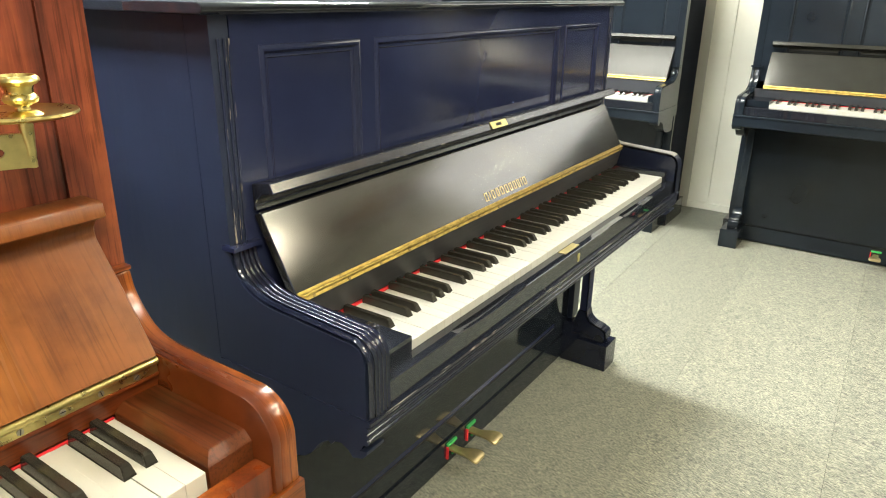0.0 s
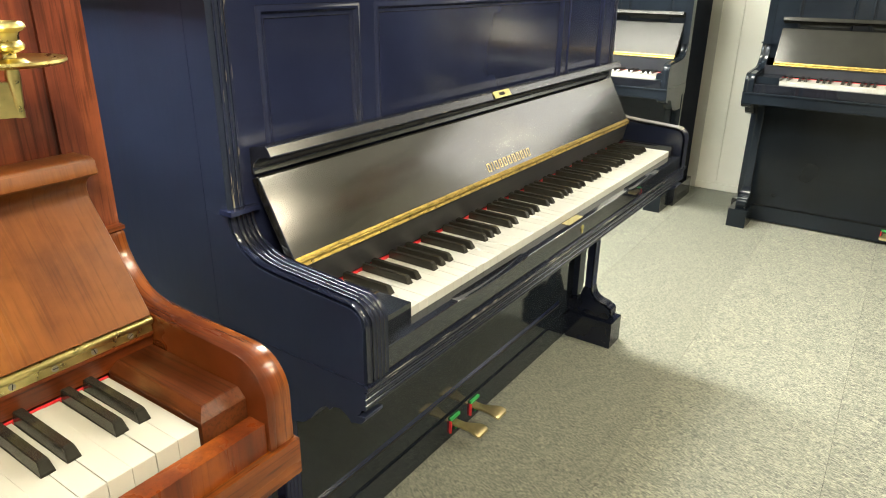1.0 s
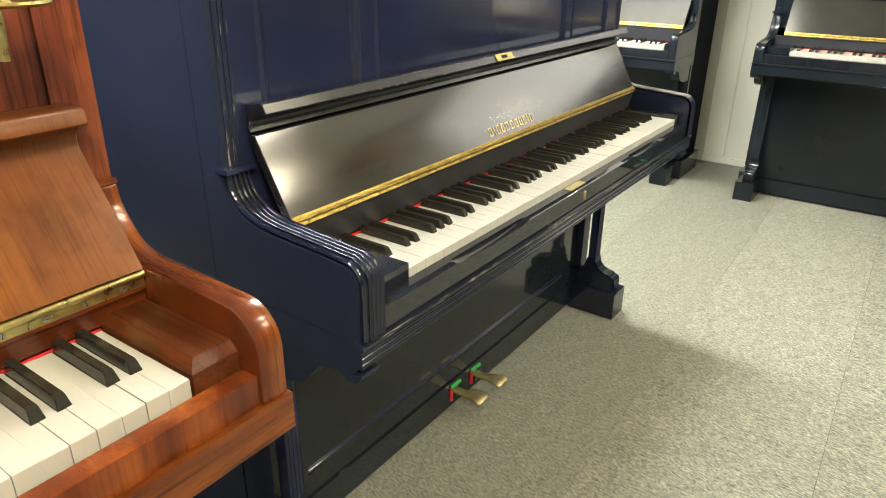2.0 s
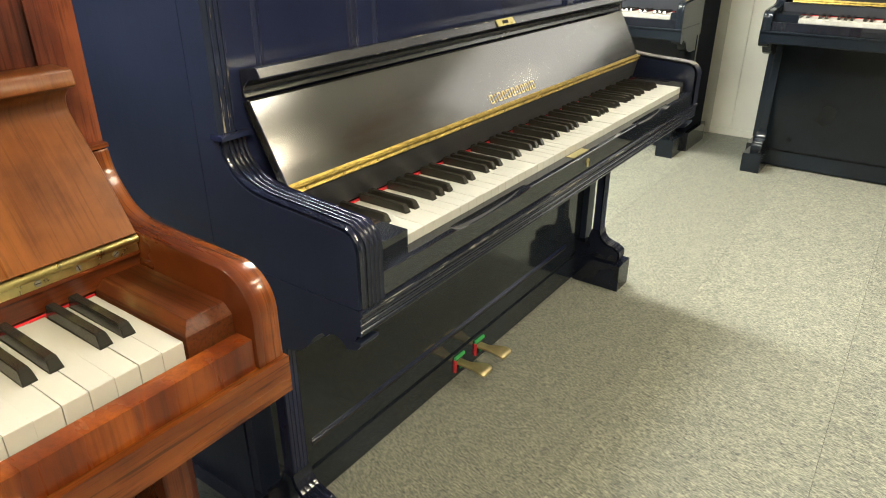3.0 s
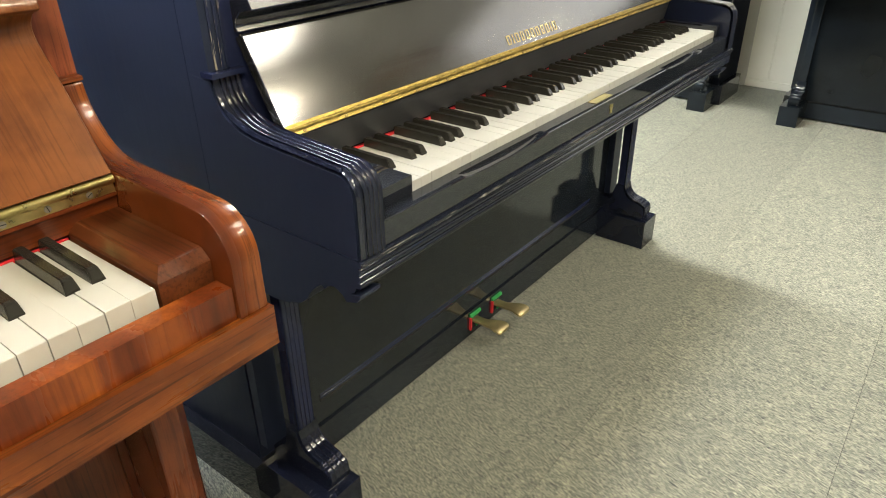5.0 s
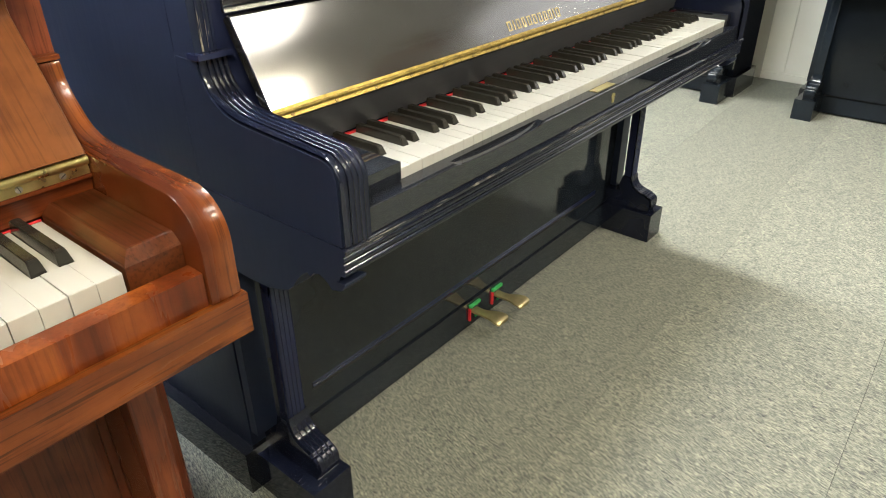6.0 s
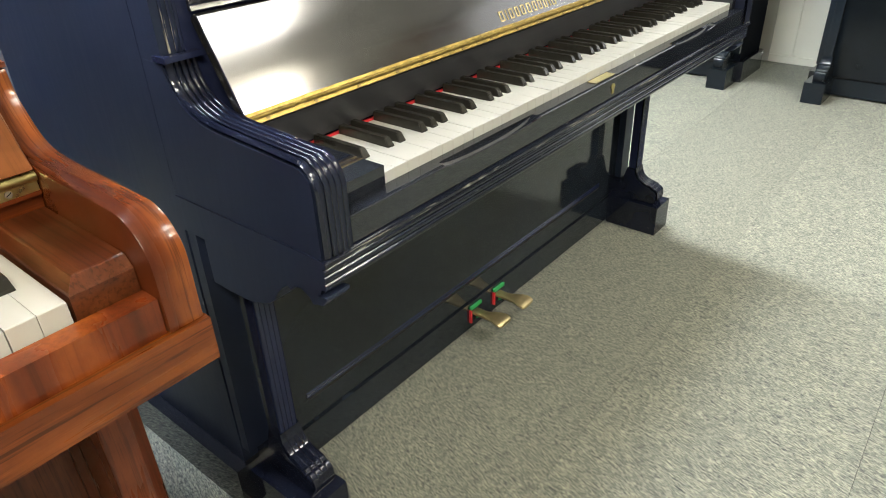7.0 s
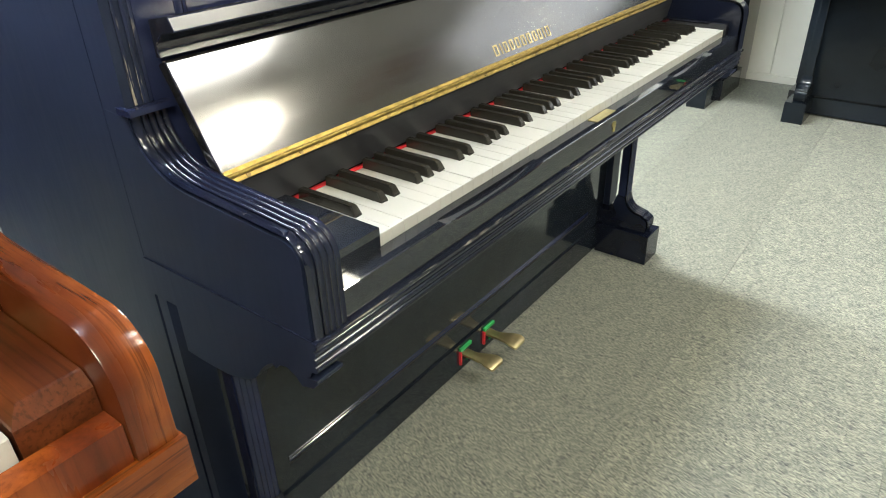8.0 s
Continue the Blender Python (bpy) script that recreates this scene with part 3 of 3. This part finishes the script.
    # black strip darkens the gap between plinth and panel
    part("plinth_gap_shade", box_bm(-0.285, -0.272, Y0 + 0.037, Y1 - 0.037, 0.0802, 0.0878), RECESS_SHADE, t)
    # legs, brackets, feet
    for ya, yb, s in ((Y0, Y0 + 0.044, 1), (Y1 - 0.044, Y1, -1)):
        br = [(0.016, 0.5705), (0.027, 0.5725), (0.027, 0.568), (0.019, 0.5585), (0.008, 0.556), (0.001, 0.553), (-0.006, 0.562), (-0.020, 0.569), (-0.033, 0.566), (-0.040, 0.558), (-0.046, 0.563),
              (-0.056, 0.556), (-0.068, 0.544), (-0.080, 0.527), (-0.095, 0.514), (-0.115, 0.507), (-0.140, 0.501), (-0.185, 0.499), (-0.222, 0.50), (-0.222, 0.5705)]
        part("bracket", prism_bm([(x, z + dz) for x, z in br], ya, yb - 0.006 if s > 0 else yb), SIDE if detail else black, t)
        la, lb = (Y0 + 0.033, Y0 + 0.068) if s > 0 else (Y1 - 0.068, Y1 - 0.033)
        pa, pb = (Y0 + 0.001, Y0 + 0.046) if s > 0 else (Y1 - 0.046, Y1 - 0.001)
        part("case_post", box_bm(-0.2655, -0.246, pa, pb, 0.1385, 0.5700 + dz, 0.0015), SIDE if detail else black, t)
        part("leg", box_bm(-0.2135, -0.1925, la, lb, 0.1385, 0.5705 + dz, 0.0012), black, t)
        bm = bmesh.new()
        reeds(bm, [(-0.1895, 0.1905), (-0.1895, 0.568 + dz)], la + 0.0005, lb - 0.0005, 4 if detail else 1, 0.0014, 11, True)
        part("leg_reeds", bm, BLACK if detail else lower, t, smooth=True)
        bm = bmesh.new()
        scroll = smooth_path([(-0.1195, 0.098), (-0.1155, 0.110), (-0.1150, 0.122), (-0.1175, 0.1325), (-0.1240, 0.1385), (-0.1305, 0.1400), (-0.1340, 0.1445), (-0.1430, 0.1465), (-0.1570, 0.1500), (-0.1700, 0.1560), (-0.1800, 0.1660), (-0.1860, 0.1790), (-0.1885, 0.1920)], 4)
        reeds(bm, scroll, la - 0.004, lb + 0.004, 4 if detail else 1, 0.0014, 11, True)
        part("leg_scroll", bm, REED if detail else lower, t, smooth=True)
        o0, o1 = (ya, ya + 0.086) if s > 0 else (yb - 0.086, yb)
        part("foot", box_bm(-0.262, -0.103, o0, o1, 0.0, 0.090, 0.002), REED if detail else lower, t, edge=BLACK_ARRIS if detail else None)
        up = [(-0.265, 0.0905), (-0.1225, 0.0905)] + [(x - 0.0030, z - 0.0032) for x, z in scroll] + [(-0.215, 0.190), (-0.230, 0.1385), (-0.265, 0.1375)]
        part("foot_moulding", prism_bm(up, la - 0.006, lb + 0.006), REED if detail else lower, t, smooth=True)
        part("foot_runner", box_bm(back_x, -0.263, *((Y0 - 0.022, Y0 + 0.03) if s > 0 else (Y1 - 0.03, Y1 + 0.022)), 0.0, 0.098, 0.003), SLIP, t)
    # pedals
    for py in (0.530, 0.626):
        part("pedal_slot", box_bm(-0.2665, -0.2612, py - 0.019, py + 0.019, 0.026, 0.070), RECESS_SHADE, t)
        part("pedal_felt", box_bm(-0.267, -0.2565, py - 0.021, py + 0.021, 0.0625, 0.0705, 0.001, 1), GREEN_FELT, t, "green felt over the pedal slot")
        part("pedal_felt", box_bm(-0.267, -0.2575, py + 0.002, py + 0.021, 0.026, 0.032, 0.001, 1), GREEN_FELT, t, "green felt under the pedal")
        part("pedal_felt_edge", box_bm(-0.2665, -0.256, py - 0.0235, py - 0.0185, 0.026, 0.062), RED_FELT, t, "red felt at the pedal slot")
        prof = smooth_path([(-0.290, 0.050), (-0.262, 0.049), (-0.240, 0.049), (-0.221, 0.0515), (-0.204, 0.0550), (-0.190, 0.0555), (-0.178, 0.0535), (-0.170, 0.0500)], 4)
        bm = bmesh.new()
        rows = []
        for i, (px, pz) in enumerate(prof):
            f = i / (len(prof) - 1)
            w = 0.0125 + 0.0115 * min(1.0, max(0.0, (f - 0.35) / 0.4)) - 0.006 * max(0.0, (f - 0.9) / 0.1) ** 2
            rows.append([bm.verts.new((px, py + dy * w, pz + h)) for dy, h in ((-1, -0.003), (-1, 0.002), (-0.6, 0.0045), (0.6, 0.0045), (1, 0.002), (1, -0.003))])
        for a, b in zip(rows, rows[1:]):
            for i in range(6):
                bm.faces.new((a[i], a[(i + 1) % 6], b[(i + 1) % 6], b[i]))
        bm.faces.new(rows[0])
        bm.faces.new(rows[-1][::-1])
        part("pedal", bm, PEDAL_BRASS, t, "worn brass pedal", smooth=True)
    return t


MAIN_SPANS = [(-0.046, 0.157), (0.207, 0.932), (0.974, 1.193)]
black_upright("upright_piano", "black ebonised upright piano with open fall and brass hinge", Matrix.Identity(4), BLACK, SATIN, LOWER, 1.153, 0.0, (0.737, 0.865, 0.909), True, MAIN_SPANS, 0.046, -0.74, (-0.089, 1.249))
FACING_SOUTH = Matrix.Rotation(-math.pi / 2, 4, "Z")
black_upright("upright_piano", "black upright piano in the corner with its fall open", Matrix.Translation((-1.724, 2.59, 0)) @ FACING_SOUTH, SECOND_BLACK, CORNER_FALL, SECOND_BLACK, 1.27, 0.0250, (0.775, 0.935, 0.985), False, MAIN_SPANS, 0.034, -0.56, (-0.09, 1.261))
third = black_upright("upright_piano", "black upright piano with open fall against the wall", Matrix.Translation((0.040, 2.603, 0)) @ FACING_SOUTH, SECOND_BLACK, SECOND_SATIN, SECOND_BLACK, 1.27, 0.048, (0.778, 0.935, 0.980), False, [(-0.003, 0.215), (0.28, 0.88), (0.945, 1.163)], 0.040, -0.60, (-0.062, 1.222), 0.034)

# unseen copy, added so that the front panels mirror something dark
tagged(copy_thing(third, Matrix.Translation((2.02, 2.603, 0)) @ FACING_SOUTH), "unseen black upright piano, added to darken reflections in the panels")


# ---- the mahogany upright ----
def mahogany_upright():
    t = thing("upright_piano", "polished red mahogany upright piano with brass candle sconce", "piano")
    R, KR, KZ, KW = -0.318, -0.4065, 0.733, 0.0231
    L = R - 1.42
    K0 = KR - 50 * KW
    for ya in (R - 0.034, L):
        part("side_panel", box_bm(-0.62, -0.19, ya + 0.002, ya + 0.032, 0.02, 1.26, 0.003), MAH_Z, t)
    part("back_panel", box_bm(-0.62, -0.60, L + 0.04, R - 0.04, 0.02, 1.26), MAH_Z, t)
    part("lid", box_bm(-0.64, -0.14, L - 0.02, R + 0.02, 1.262, 1.285, 0.004), MAH_Y, t)
    for ya in (R - 0.056, L):
        part("post", box_bm(-0.25, -0.184, ya + (0.0085 if ya > -1 else 0.0), ya + (0.0575 if ya > -1 else 0.0475), 0.80, 1.26, 0.002), MAH_Z, t, edge=MAH_EDGE)
        part("post_cap", box_bm(-0.195, -0.171, ya + 0.028, ya + 0.0566, 0.8595, 0.8645, 0.0018), MAH_Y, t, edge=MAH_EDGE)
    part("upper_panel", box_bm(-0.25, -0.187, L + 0.0485, R - 0.0485, 0.80, 1.26, 0.0015), MAH_Z, t)
    # arms
    path = smooth_path([(-0.172, 0.858), (-0.166, 0.835), (-0.150, 0.812), (-0.132, 0.796), (-0.105, 0.7875), (-0.06, 0.785), (-0.01, 0.7845), (0.035, 0.7835)], 5)
    path += arc(0.044, 0.7375, 0.046, 90, 0, 10) + [(0.090, 0.705), (0.0905, 0.6815)]
    for ya, yb in ((R - 0.032, R), (L, L + 0.032)):
        part("arm", prism_bm(path + [(-0.25, 0.6815), (-0.25, 0.858)], ya, yb, 0.0018, 2), MAH_ARM, t, smooth=True)
    bed = part("keybed", box_bm(-0.25, 0.0945, L - 0.001, R + 0.003, 0.637, 0.681, 0.004, 3), MAH_BED, t, edge=MAH_EDGE)
    part("key_slip", box_bm(0.063, 0.086, L + 0.033, R - 0.033, 0.6815, 0.716, 0.002), MAH_CROSS, t, edge=MAH_EDGE)
    part("key_rail", box_bm(-0.10, 0.0625, L + 0.033, R - 0.033, 0.6815, 0.704), MAH_Y, t)
    for ya, yb in ((KR + 0.002, R - 0.0325), (L + 0.0325, K0 - 0.002)):
        blk = bmesh.new()
        rows = []
        lo, hi = (0.009, 0.0) if ya > -1 else (0.0, 0.009)
        for x, a, b, z in ((0.060, ya, yb - 0.0005, 0.7045), (0.060, ya, yb - 0.0005, 0.7365), (0.0585, ya + 0.001, yb - 0.0006, 0.7385), (0.0500, ya + lo, yb - hi - 0.0007, 0.7465), (0.0480, ya + lo + 0.002, yb - hi - 0.0008, 0.7473)):
            rows.append([blk.verts.new(v) for v in ((-0.0965, a, z), (x, a, z), (x, b, z), (-0.0965, b, z))])
        for p, q in zip(rows, rows[1:]):
            for i in range(4):
                blk.faces.new((p[i], p[(i + 1) % 4], q[(i + 1) % 4], q[i]))
        blk.faces.new(rows[0])
        blk.faces.new(rows[-1])
        part("key_block", blk, MAH_BLOCK, t, edge=MAH_EDGE)
    part("key_felt", box_bm(-0.0968, -0.0945, K0, KR, 0.71, 0.7342), RED_FELT, t, "red felt strip behind the keys")
    keyboard(bed, 0.058, K0, KZ, "A", 50, KW, 0.1515, 0.0005)
    # name board, hinge, fall with its rolled lip
    part("name_board", prism_bm([(-0.112, 0.736), (-0.097, 0.736), (-0.092, 0.761), (-0.089, 0.762), (-0.089, 0.766), (-0.104, 0.766)], L + 0.033, R - 0.033), MAH_Y, t)
    fa, fbk = L + 0.0335, R - 0.0335
    hinge = part("hinge", prism_bm([(-0.0950, 0.7662), (-0.0895, 0.7662), (-0.0905, 0.7780), (-0.0960, 0.7785)], fa, fbk), BRASS_PALE, t, "long brass piano hinge")
    part("hinge_knuckle", prism_bm([(-0.0895 + a, 0.7805 + b) for a, b in arc(0, 0, 0.0048, 0, 330, 11)], fa, fbk), BRASS_PALE, hinge, smooth=True)
    for i in range(33):
        bm = bmesh.new()
        bmesh.ops.create_cone(bm, cap_ends=True, segments=14, radius1=0.0037, radius2=0.0032, depth=0.0014)
        bm.transform(Matrix.Translation((-0.0896, fbk - 0.026 - i * 0.0405, 0.7712)) @ Vector((0.99, 0, 0.14)).to_track_quat("Z", "Y").to_matrix().to_4x4())
        part("screw", bm, STEEL, hinge)
        slot = box_bm(-0.0028, 0.0028, -0.0004, 0.0004, 0.0005, 0.0011)
        slot.transform(Matrix.Translation((-0.0896, fbk - 0.026 - i * 0.0405, 0.7712)) @ Vector((0.99, 0, 0.14)).to_track_quat("Z", "Y").to_matrix().to_4x4() @ Matrix.Rotation(0.5 + i * 1.3, 4, "Z"))
        part("screw_slot", slot, RECESS_SHADE, hinge)
    face = smooth_path([(-0.0865, 0.7865), (-0.108, 0.819), (-0.137, 0.862), (-0.163, 0.897), (-0.1715, 0.911), (-0.1705, 0.922), (-0.160, 0.932), (-0.1475, 0.936)], 5)
    face += [(-0.142, 0.938), (-0.1455, 0.953), (-0.150, 0.955), (-0.1865, 0.955), (-0.1865, 0.912), (-0.104, 0.7865)]
    part("fall", prism_bm(face, fa, fbk, 0.0012, 1), MAH_FB, t, "worn golden-brown mahogany fall, open", smooth=True, edge=MAH_EDGE)
    # lower case
    part("lower_panel", box_bm(-0.205, -0.188, L + 0.076, R - 0.076, 0.085, 0.636, 0.002), MAH_LEG, t)
    part("plinth", box_bm(-0.205, -0.180, L + 0.074, R - 0.074, 0.01, 0.084, 0.002), MAH_Y, t)
    for ya, s in ((R - 0.006, -1), (L + 0.006, 1)):
        a, b = sorted((ya, ya + s * 0.058))
        # leg with its outer front corner cut back
        c = 0.022
        plan = [(-0.205, a), (-0.095, a), (-0.095, b - c), (-0.120, b), (-0.205, b)] if s < 0 else [(-0.205, b), (-0.095, b), (-0.095, a + c), (-0.120, a), (-0.205, a)]
        bm = bmesh.new()
        prism_z(bm, plan, 0.10, 0.60)
        bmesh.ops.recalc_face_normals(bm, faces=bm.faces[:])
        bevel(bm, 0.003)
        part("leg", bm, MAH_LEG, t)
        q0, q1 = sorted((ya + s * 0.0585, ya + s * 0.0695))
        part("stile", box_bm(-0.205, -0.186, q0, q1, 0.085, 0.636, 0.001), MAH_LEG, t)
        part("leg_head", prism_bm([(-0.25, 0.6005), (-0.09, 0.6005), (-0.05, 0.612), (0.02, 0.626), (0.05, 0.6365), (-0.25, 0.6365)], a - 0.002, b + 0.002, 0.002), MAH_X, t)
        part("foot", box_bm(-0.50, -0.07, a - 0.006, b + 0.006, 0.0, 0.0995, 0.004), MAH_X, t)
    # swing sconce
    sx, sy = -0.100, -0.434
    bm = bmesh.new()
    lathe(bm, [(0.010, 1.0590), (0.041, 1.0610), (0.0450, 1.0635), (0.0445, 1.0660), (0.038, 1.0640), (0.016, 1.0625), (0.012, 1.0655), (0.006, 1.0665)], sx, sy, 40)
    part("sconce_pan", bm, BRASS_PALE, t, "round polished brass candle pan", smooth=True)
    bm = bmesh.new()
    cup = [(0.0062, 1.0667), (0.0058, 1.0700), (0.0095, 1.0715), (0.0135, 1.0735), (0.0145, 1.0765), (0.0132, 1.0795), (0.0112, 1.0810), (0.0115, 1.0855), (0.0125, 1.0880), (0.0160, 1.0895), (0.0180, 1.0920), (0.0170, 1.0945), (0.0148, 1.0965), (0.0136, 1.0965), (0.0125, 1.0910)]
    lathe(bm, cup, sx, sy, 32)
    part("candle_cup", bm, BRASS_PALE, t, "turned brass candle cup", smooth=True)
    bm = bmesh.new()
    lathe(bm, [(0.0052, 1.0585), (0.0062, 1.052), (0.0046, 1.034), (0.0034, 1.0150)], sx, sy, 16)
    part("sconce_stem", bm, BRASS_PALE, t, smooth=True)
    # flat swing arm with an oval opening, from the stem to its pivot on the panel
    ax, ay, arm_l = -0.40, -0.9165, 0.150
    bm = bmesh.new()
    outer = [(0.002, 1.0465), (arm_l, 1.0465), (arm_l, 1.0155), (0.001, 1.0155)]
    ring = [(0.062 + 0.042 * math.cos(a * math.pi / 12), 1.0305 + 0.0105 * math.sin(a * math.pi / 12)) for a in range(24)]
    for off in (-0.003, 0.003):
        o = [bm.verts.new((sx + ax * u - ay * off, sy + ay * u + ax * off, z)) for u, z in outer]
        r = [bm.verts.new((sx + ax * u - ay * off, sy + ay * u + ax * off, z)) for u, z in ring]
        eo = [bm.edges.new((o[i], o[(i + 1) % 4])) for i in range(4)]
        er = [bm.edges.new((r[i], r[(i + 1) % 24])) for i in range(24)]
        bmesh.ops.triangle_fill(bm, edges=eo + er, use_beauty=True)
    bm.verts.ensure_lookup_table()
    for base, cnt in ((0, 4), (4, 24)):
        for i in range(cnt):
            j = (i + 1) % cnt
            bm.faces.new([bm.verts[base + i], bm.verts[base + j], bm.verts[28 + base + j], bm.verts[28 + base + i]])
    part("sconce_arm", bm, BRASS_PALE, t, "flat brass swing arm with an oval opening")
    bm = bmesh.new()
    lathe(bm, [(0.007, 1.008), (0.007, 1.054)], sx + ax * arm_l, sy + ay * arm_l, 14)
    part("sconce_pivot", bm, BRASS_PALE, t, smooth=True)
    return t


mahogany_upright()


# ---- the room ----
def structure(name, bm, mat, label, smooth=False):
    return tagged(part(name, bm, mat, None, label, smooth), "", "", "", "structure")


floor = structure("floor", box_bm(ROOM_W, ROOM_E, ROOM_S, ROOM_N, -0.06, -0.006), UNDERFLOOR, "dark underfloor below the grey felt carpet strips")
STRIP = 0.456
LAY = Matrix.Translation((0.108, 1.4, 0)) @ Matrix.Rotation(0.013, 4, "Z") @ Matrix.Translation((-0.108, -1.4, 0))
strip_me = {}
for i in range(-5, 8):
    x, turn = 0.108 + i * STRIP, i % 2
    if turn not in strip_me:
        ob = part("carpet_strip", box_bm(0.0005, STRIP - 0.0005, 0.0, ROOM_N - ROOM_S, -0.005, 0.0, 0.001, 1), CARPET[turn], floor)
        strip_me[turn] = ob.data
    else:
        ob = new("carpet_strip", strip_me[turn])
        ob.parent = floor
    ob.matrix_world = LAY @ Matrix.Translation((x, ROOM_S, 0))
ceiling = structure("ceiling", box_bm(ROOM_W, ROOM_E, ROOM_S, ROOM_N, ROOM_H, ROOM_H + 0.1), CEIL, "plain white ceiling")
structure("wall_west", box_bm(ROOM_W - 0.1, ROOM_W, ROOM_S, ROOM_N, -0.06, ROOM_H + 0.1), WALL_DARK, "plain unseen wall behind the pianos, darkened to dim its reflection")
structure("wall_south", box_bm(ROOM_W, ROOM_E, ROOM_S - 0.1, ROOM_S, -0.06, ROOM_H + 0.1), WALL_GREY, "plain grey painted wall")
WX0, WX1, WZ0, WZ1 = 0.45, 1.77, 1.31, 2.35
bm = bmesh.new()
for x0, x1, z0, z1 in ((ROOM_W, WX0, -0.06, ROOM_H + 0.1), (WX1, ROOM_E, -0.06, ROOM_H + 0.1), (WX0, WX1, -0.06, WZ0), (WX0, WX1, WZ1, ROOM_H + 0.1)):
    box(bm, x0, x1, ROOM_N, ROOM_N + 0.1, z0, z1)
wn = structure("wall_north", bm, WALL_WHITE, "white painted boarded wall with a window opening")
win = tagged(new("window_1"), "white framed window above the pianos", "window", "", "structure")
for x0, x1, z0, z1 in ((WX0, WX0 + 0.05, WZ0, WZ1), (WX1 - 0.05, WX1, WZ0, WZ1), (WX0 + 0.05, WX1 - 0.05, WZ0, WZ0 + 0.05), (WX0 + 0.05, WX1 - 0.05, WZ1 - 0.05, WZ1), (1.09, 1.13, WZ0 + 0.05, WZ1 - 0.05)):
    part("window_frame", box_bm(x0 + 0.001, x1 - 0.001, ROOM_N + 0.03, ROOM_N + 0.08, z0 + 0.001, z1 - 0.001, 0.002), WALL_WHITE, win)
GLASS, _, _, gp = material("window_glass")
gp.inputs["Transmission Weight"].default_value, gp.inputs["Roughness"].default_value, gp.inputs["IOR"].default_value = 1.0, 0.02, 1.45
for x0, x1 in ((WX0 + 0.052, 1.089), (1.131, WX1 - 0.052)):
    pane = part("pane", box_bm(x0, x1, ROOM_N + 0.052, ROOM_N + 0.056, WZ0 + 0.052, WZ1 - 0.052), GLASS, win, "clear window pane")
    pane.visible_shadow = False
batten_me = None
for i in (0, -1, -2, -3, 1):
    if batten_me is None:
        ob = part("wall_batten", box_bm(-0.032, 0.032, ROOM_N - 0.011, ROOM_N - 0.001, 0.042, ROOM_H - 0.002, 0.0015, 1), WALL_WHITE, wn)
        batten_me = ob.data
    else:
        ob = new("wall_batten", batten_me)
        ob.parent = wn
    ob.location = (-0.333 + 0.43 * i, 0, 0)
# flat strip, greyer than the wall beside it, with a sharp upright edge
part("corner_strip", box_bm(-0.70, -0.415, ROOM_N - 0.008, ROOM_N - 0.001, 0.002, ROOM_H - 0.002, 0.001, 1), CORNER_GREY, wn, "flat grey strip up the wall in the corner")
part("skirting", box_bm(-0.414, ROOM_E - 0.002, ROOM_N - 0.012, ROOM_N - 0.001, 0.002, 0.040, 0.002, 1), WALL_WHITE, wn)
# unseen box, added to give the fall its brown reflection
structure("ceiling_beam", box_bm(1.75, 2.20, 2.72, ROOM_N - 0.002, ROOM_H - 0.16, ROOM_H - 0.001, 0.004), MAH_FB, "unseen brown box under the ceiling, mirrored in the fall")
# unseen wall; its dark tone stands for a dim side of the room
structure("wall_east", box_bm(ROOM_E, ROOM_E + 0.1, ROOM_S, ROOM_N, -0.06, ROOM_H + 0.1), WALL_EAST, "plain unseen wall, darkened to dim its reflection")
# ceiling battens, all out of view; the third and fourth are added fill
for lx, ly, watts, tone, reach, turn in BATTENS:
    f = thing("ceiling_light", "unseen white ceiling batten, two of the five added as fill", "ceiling light", pose(lx, ly, ROOM_H, 0, 0, turn), "ceiling battens")
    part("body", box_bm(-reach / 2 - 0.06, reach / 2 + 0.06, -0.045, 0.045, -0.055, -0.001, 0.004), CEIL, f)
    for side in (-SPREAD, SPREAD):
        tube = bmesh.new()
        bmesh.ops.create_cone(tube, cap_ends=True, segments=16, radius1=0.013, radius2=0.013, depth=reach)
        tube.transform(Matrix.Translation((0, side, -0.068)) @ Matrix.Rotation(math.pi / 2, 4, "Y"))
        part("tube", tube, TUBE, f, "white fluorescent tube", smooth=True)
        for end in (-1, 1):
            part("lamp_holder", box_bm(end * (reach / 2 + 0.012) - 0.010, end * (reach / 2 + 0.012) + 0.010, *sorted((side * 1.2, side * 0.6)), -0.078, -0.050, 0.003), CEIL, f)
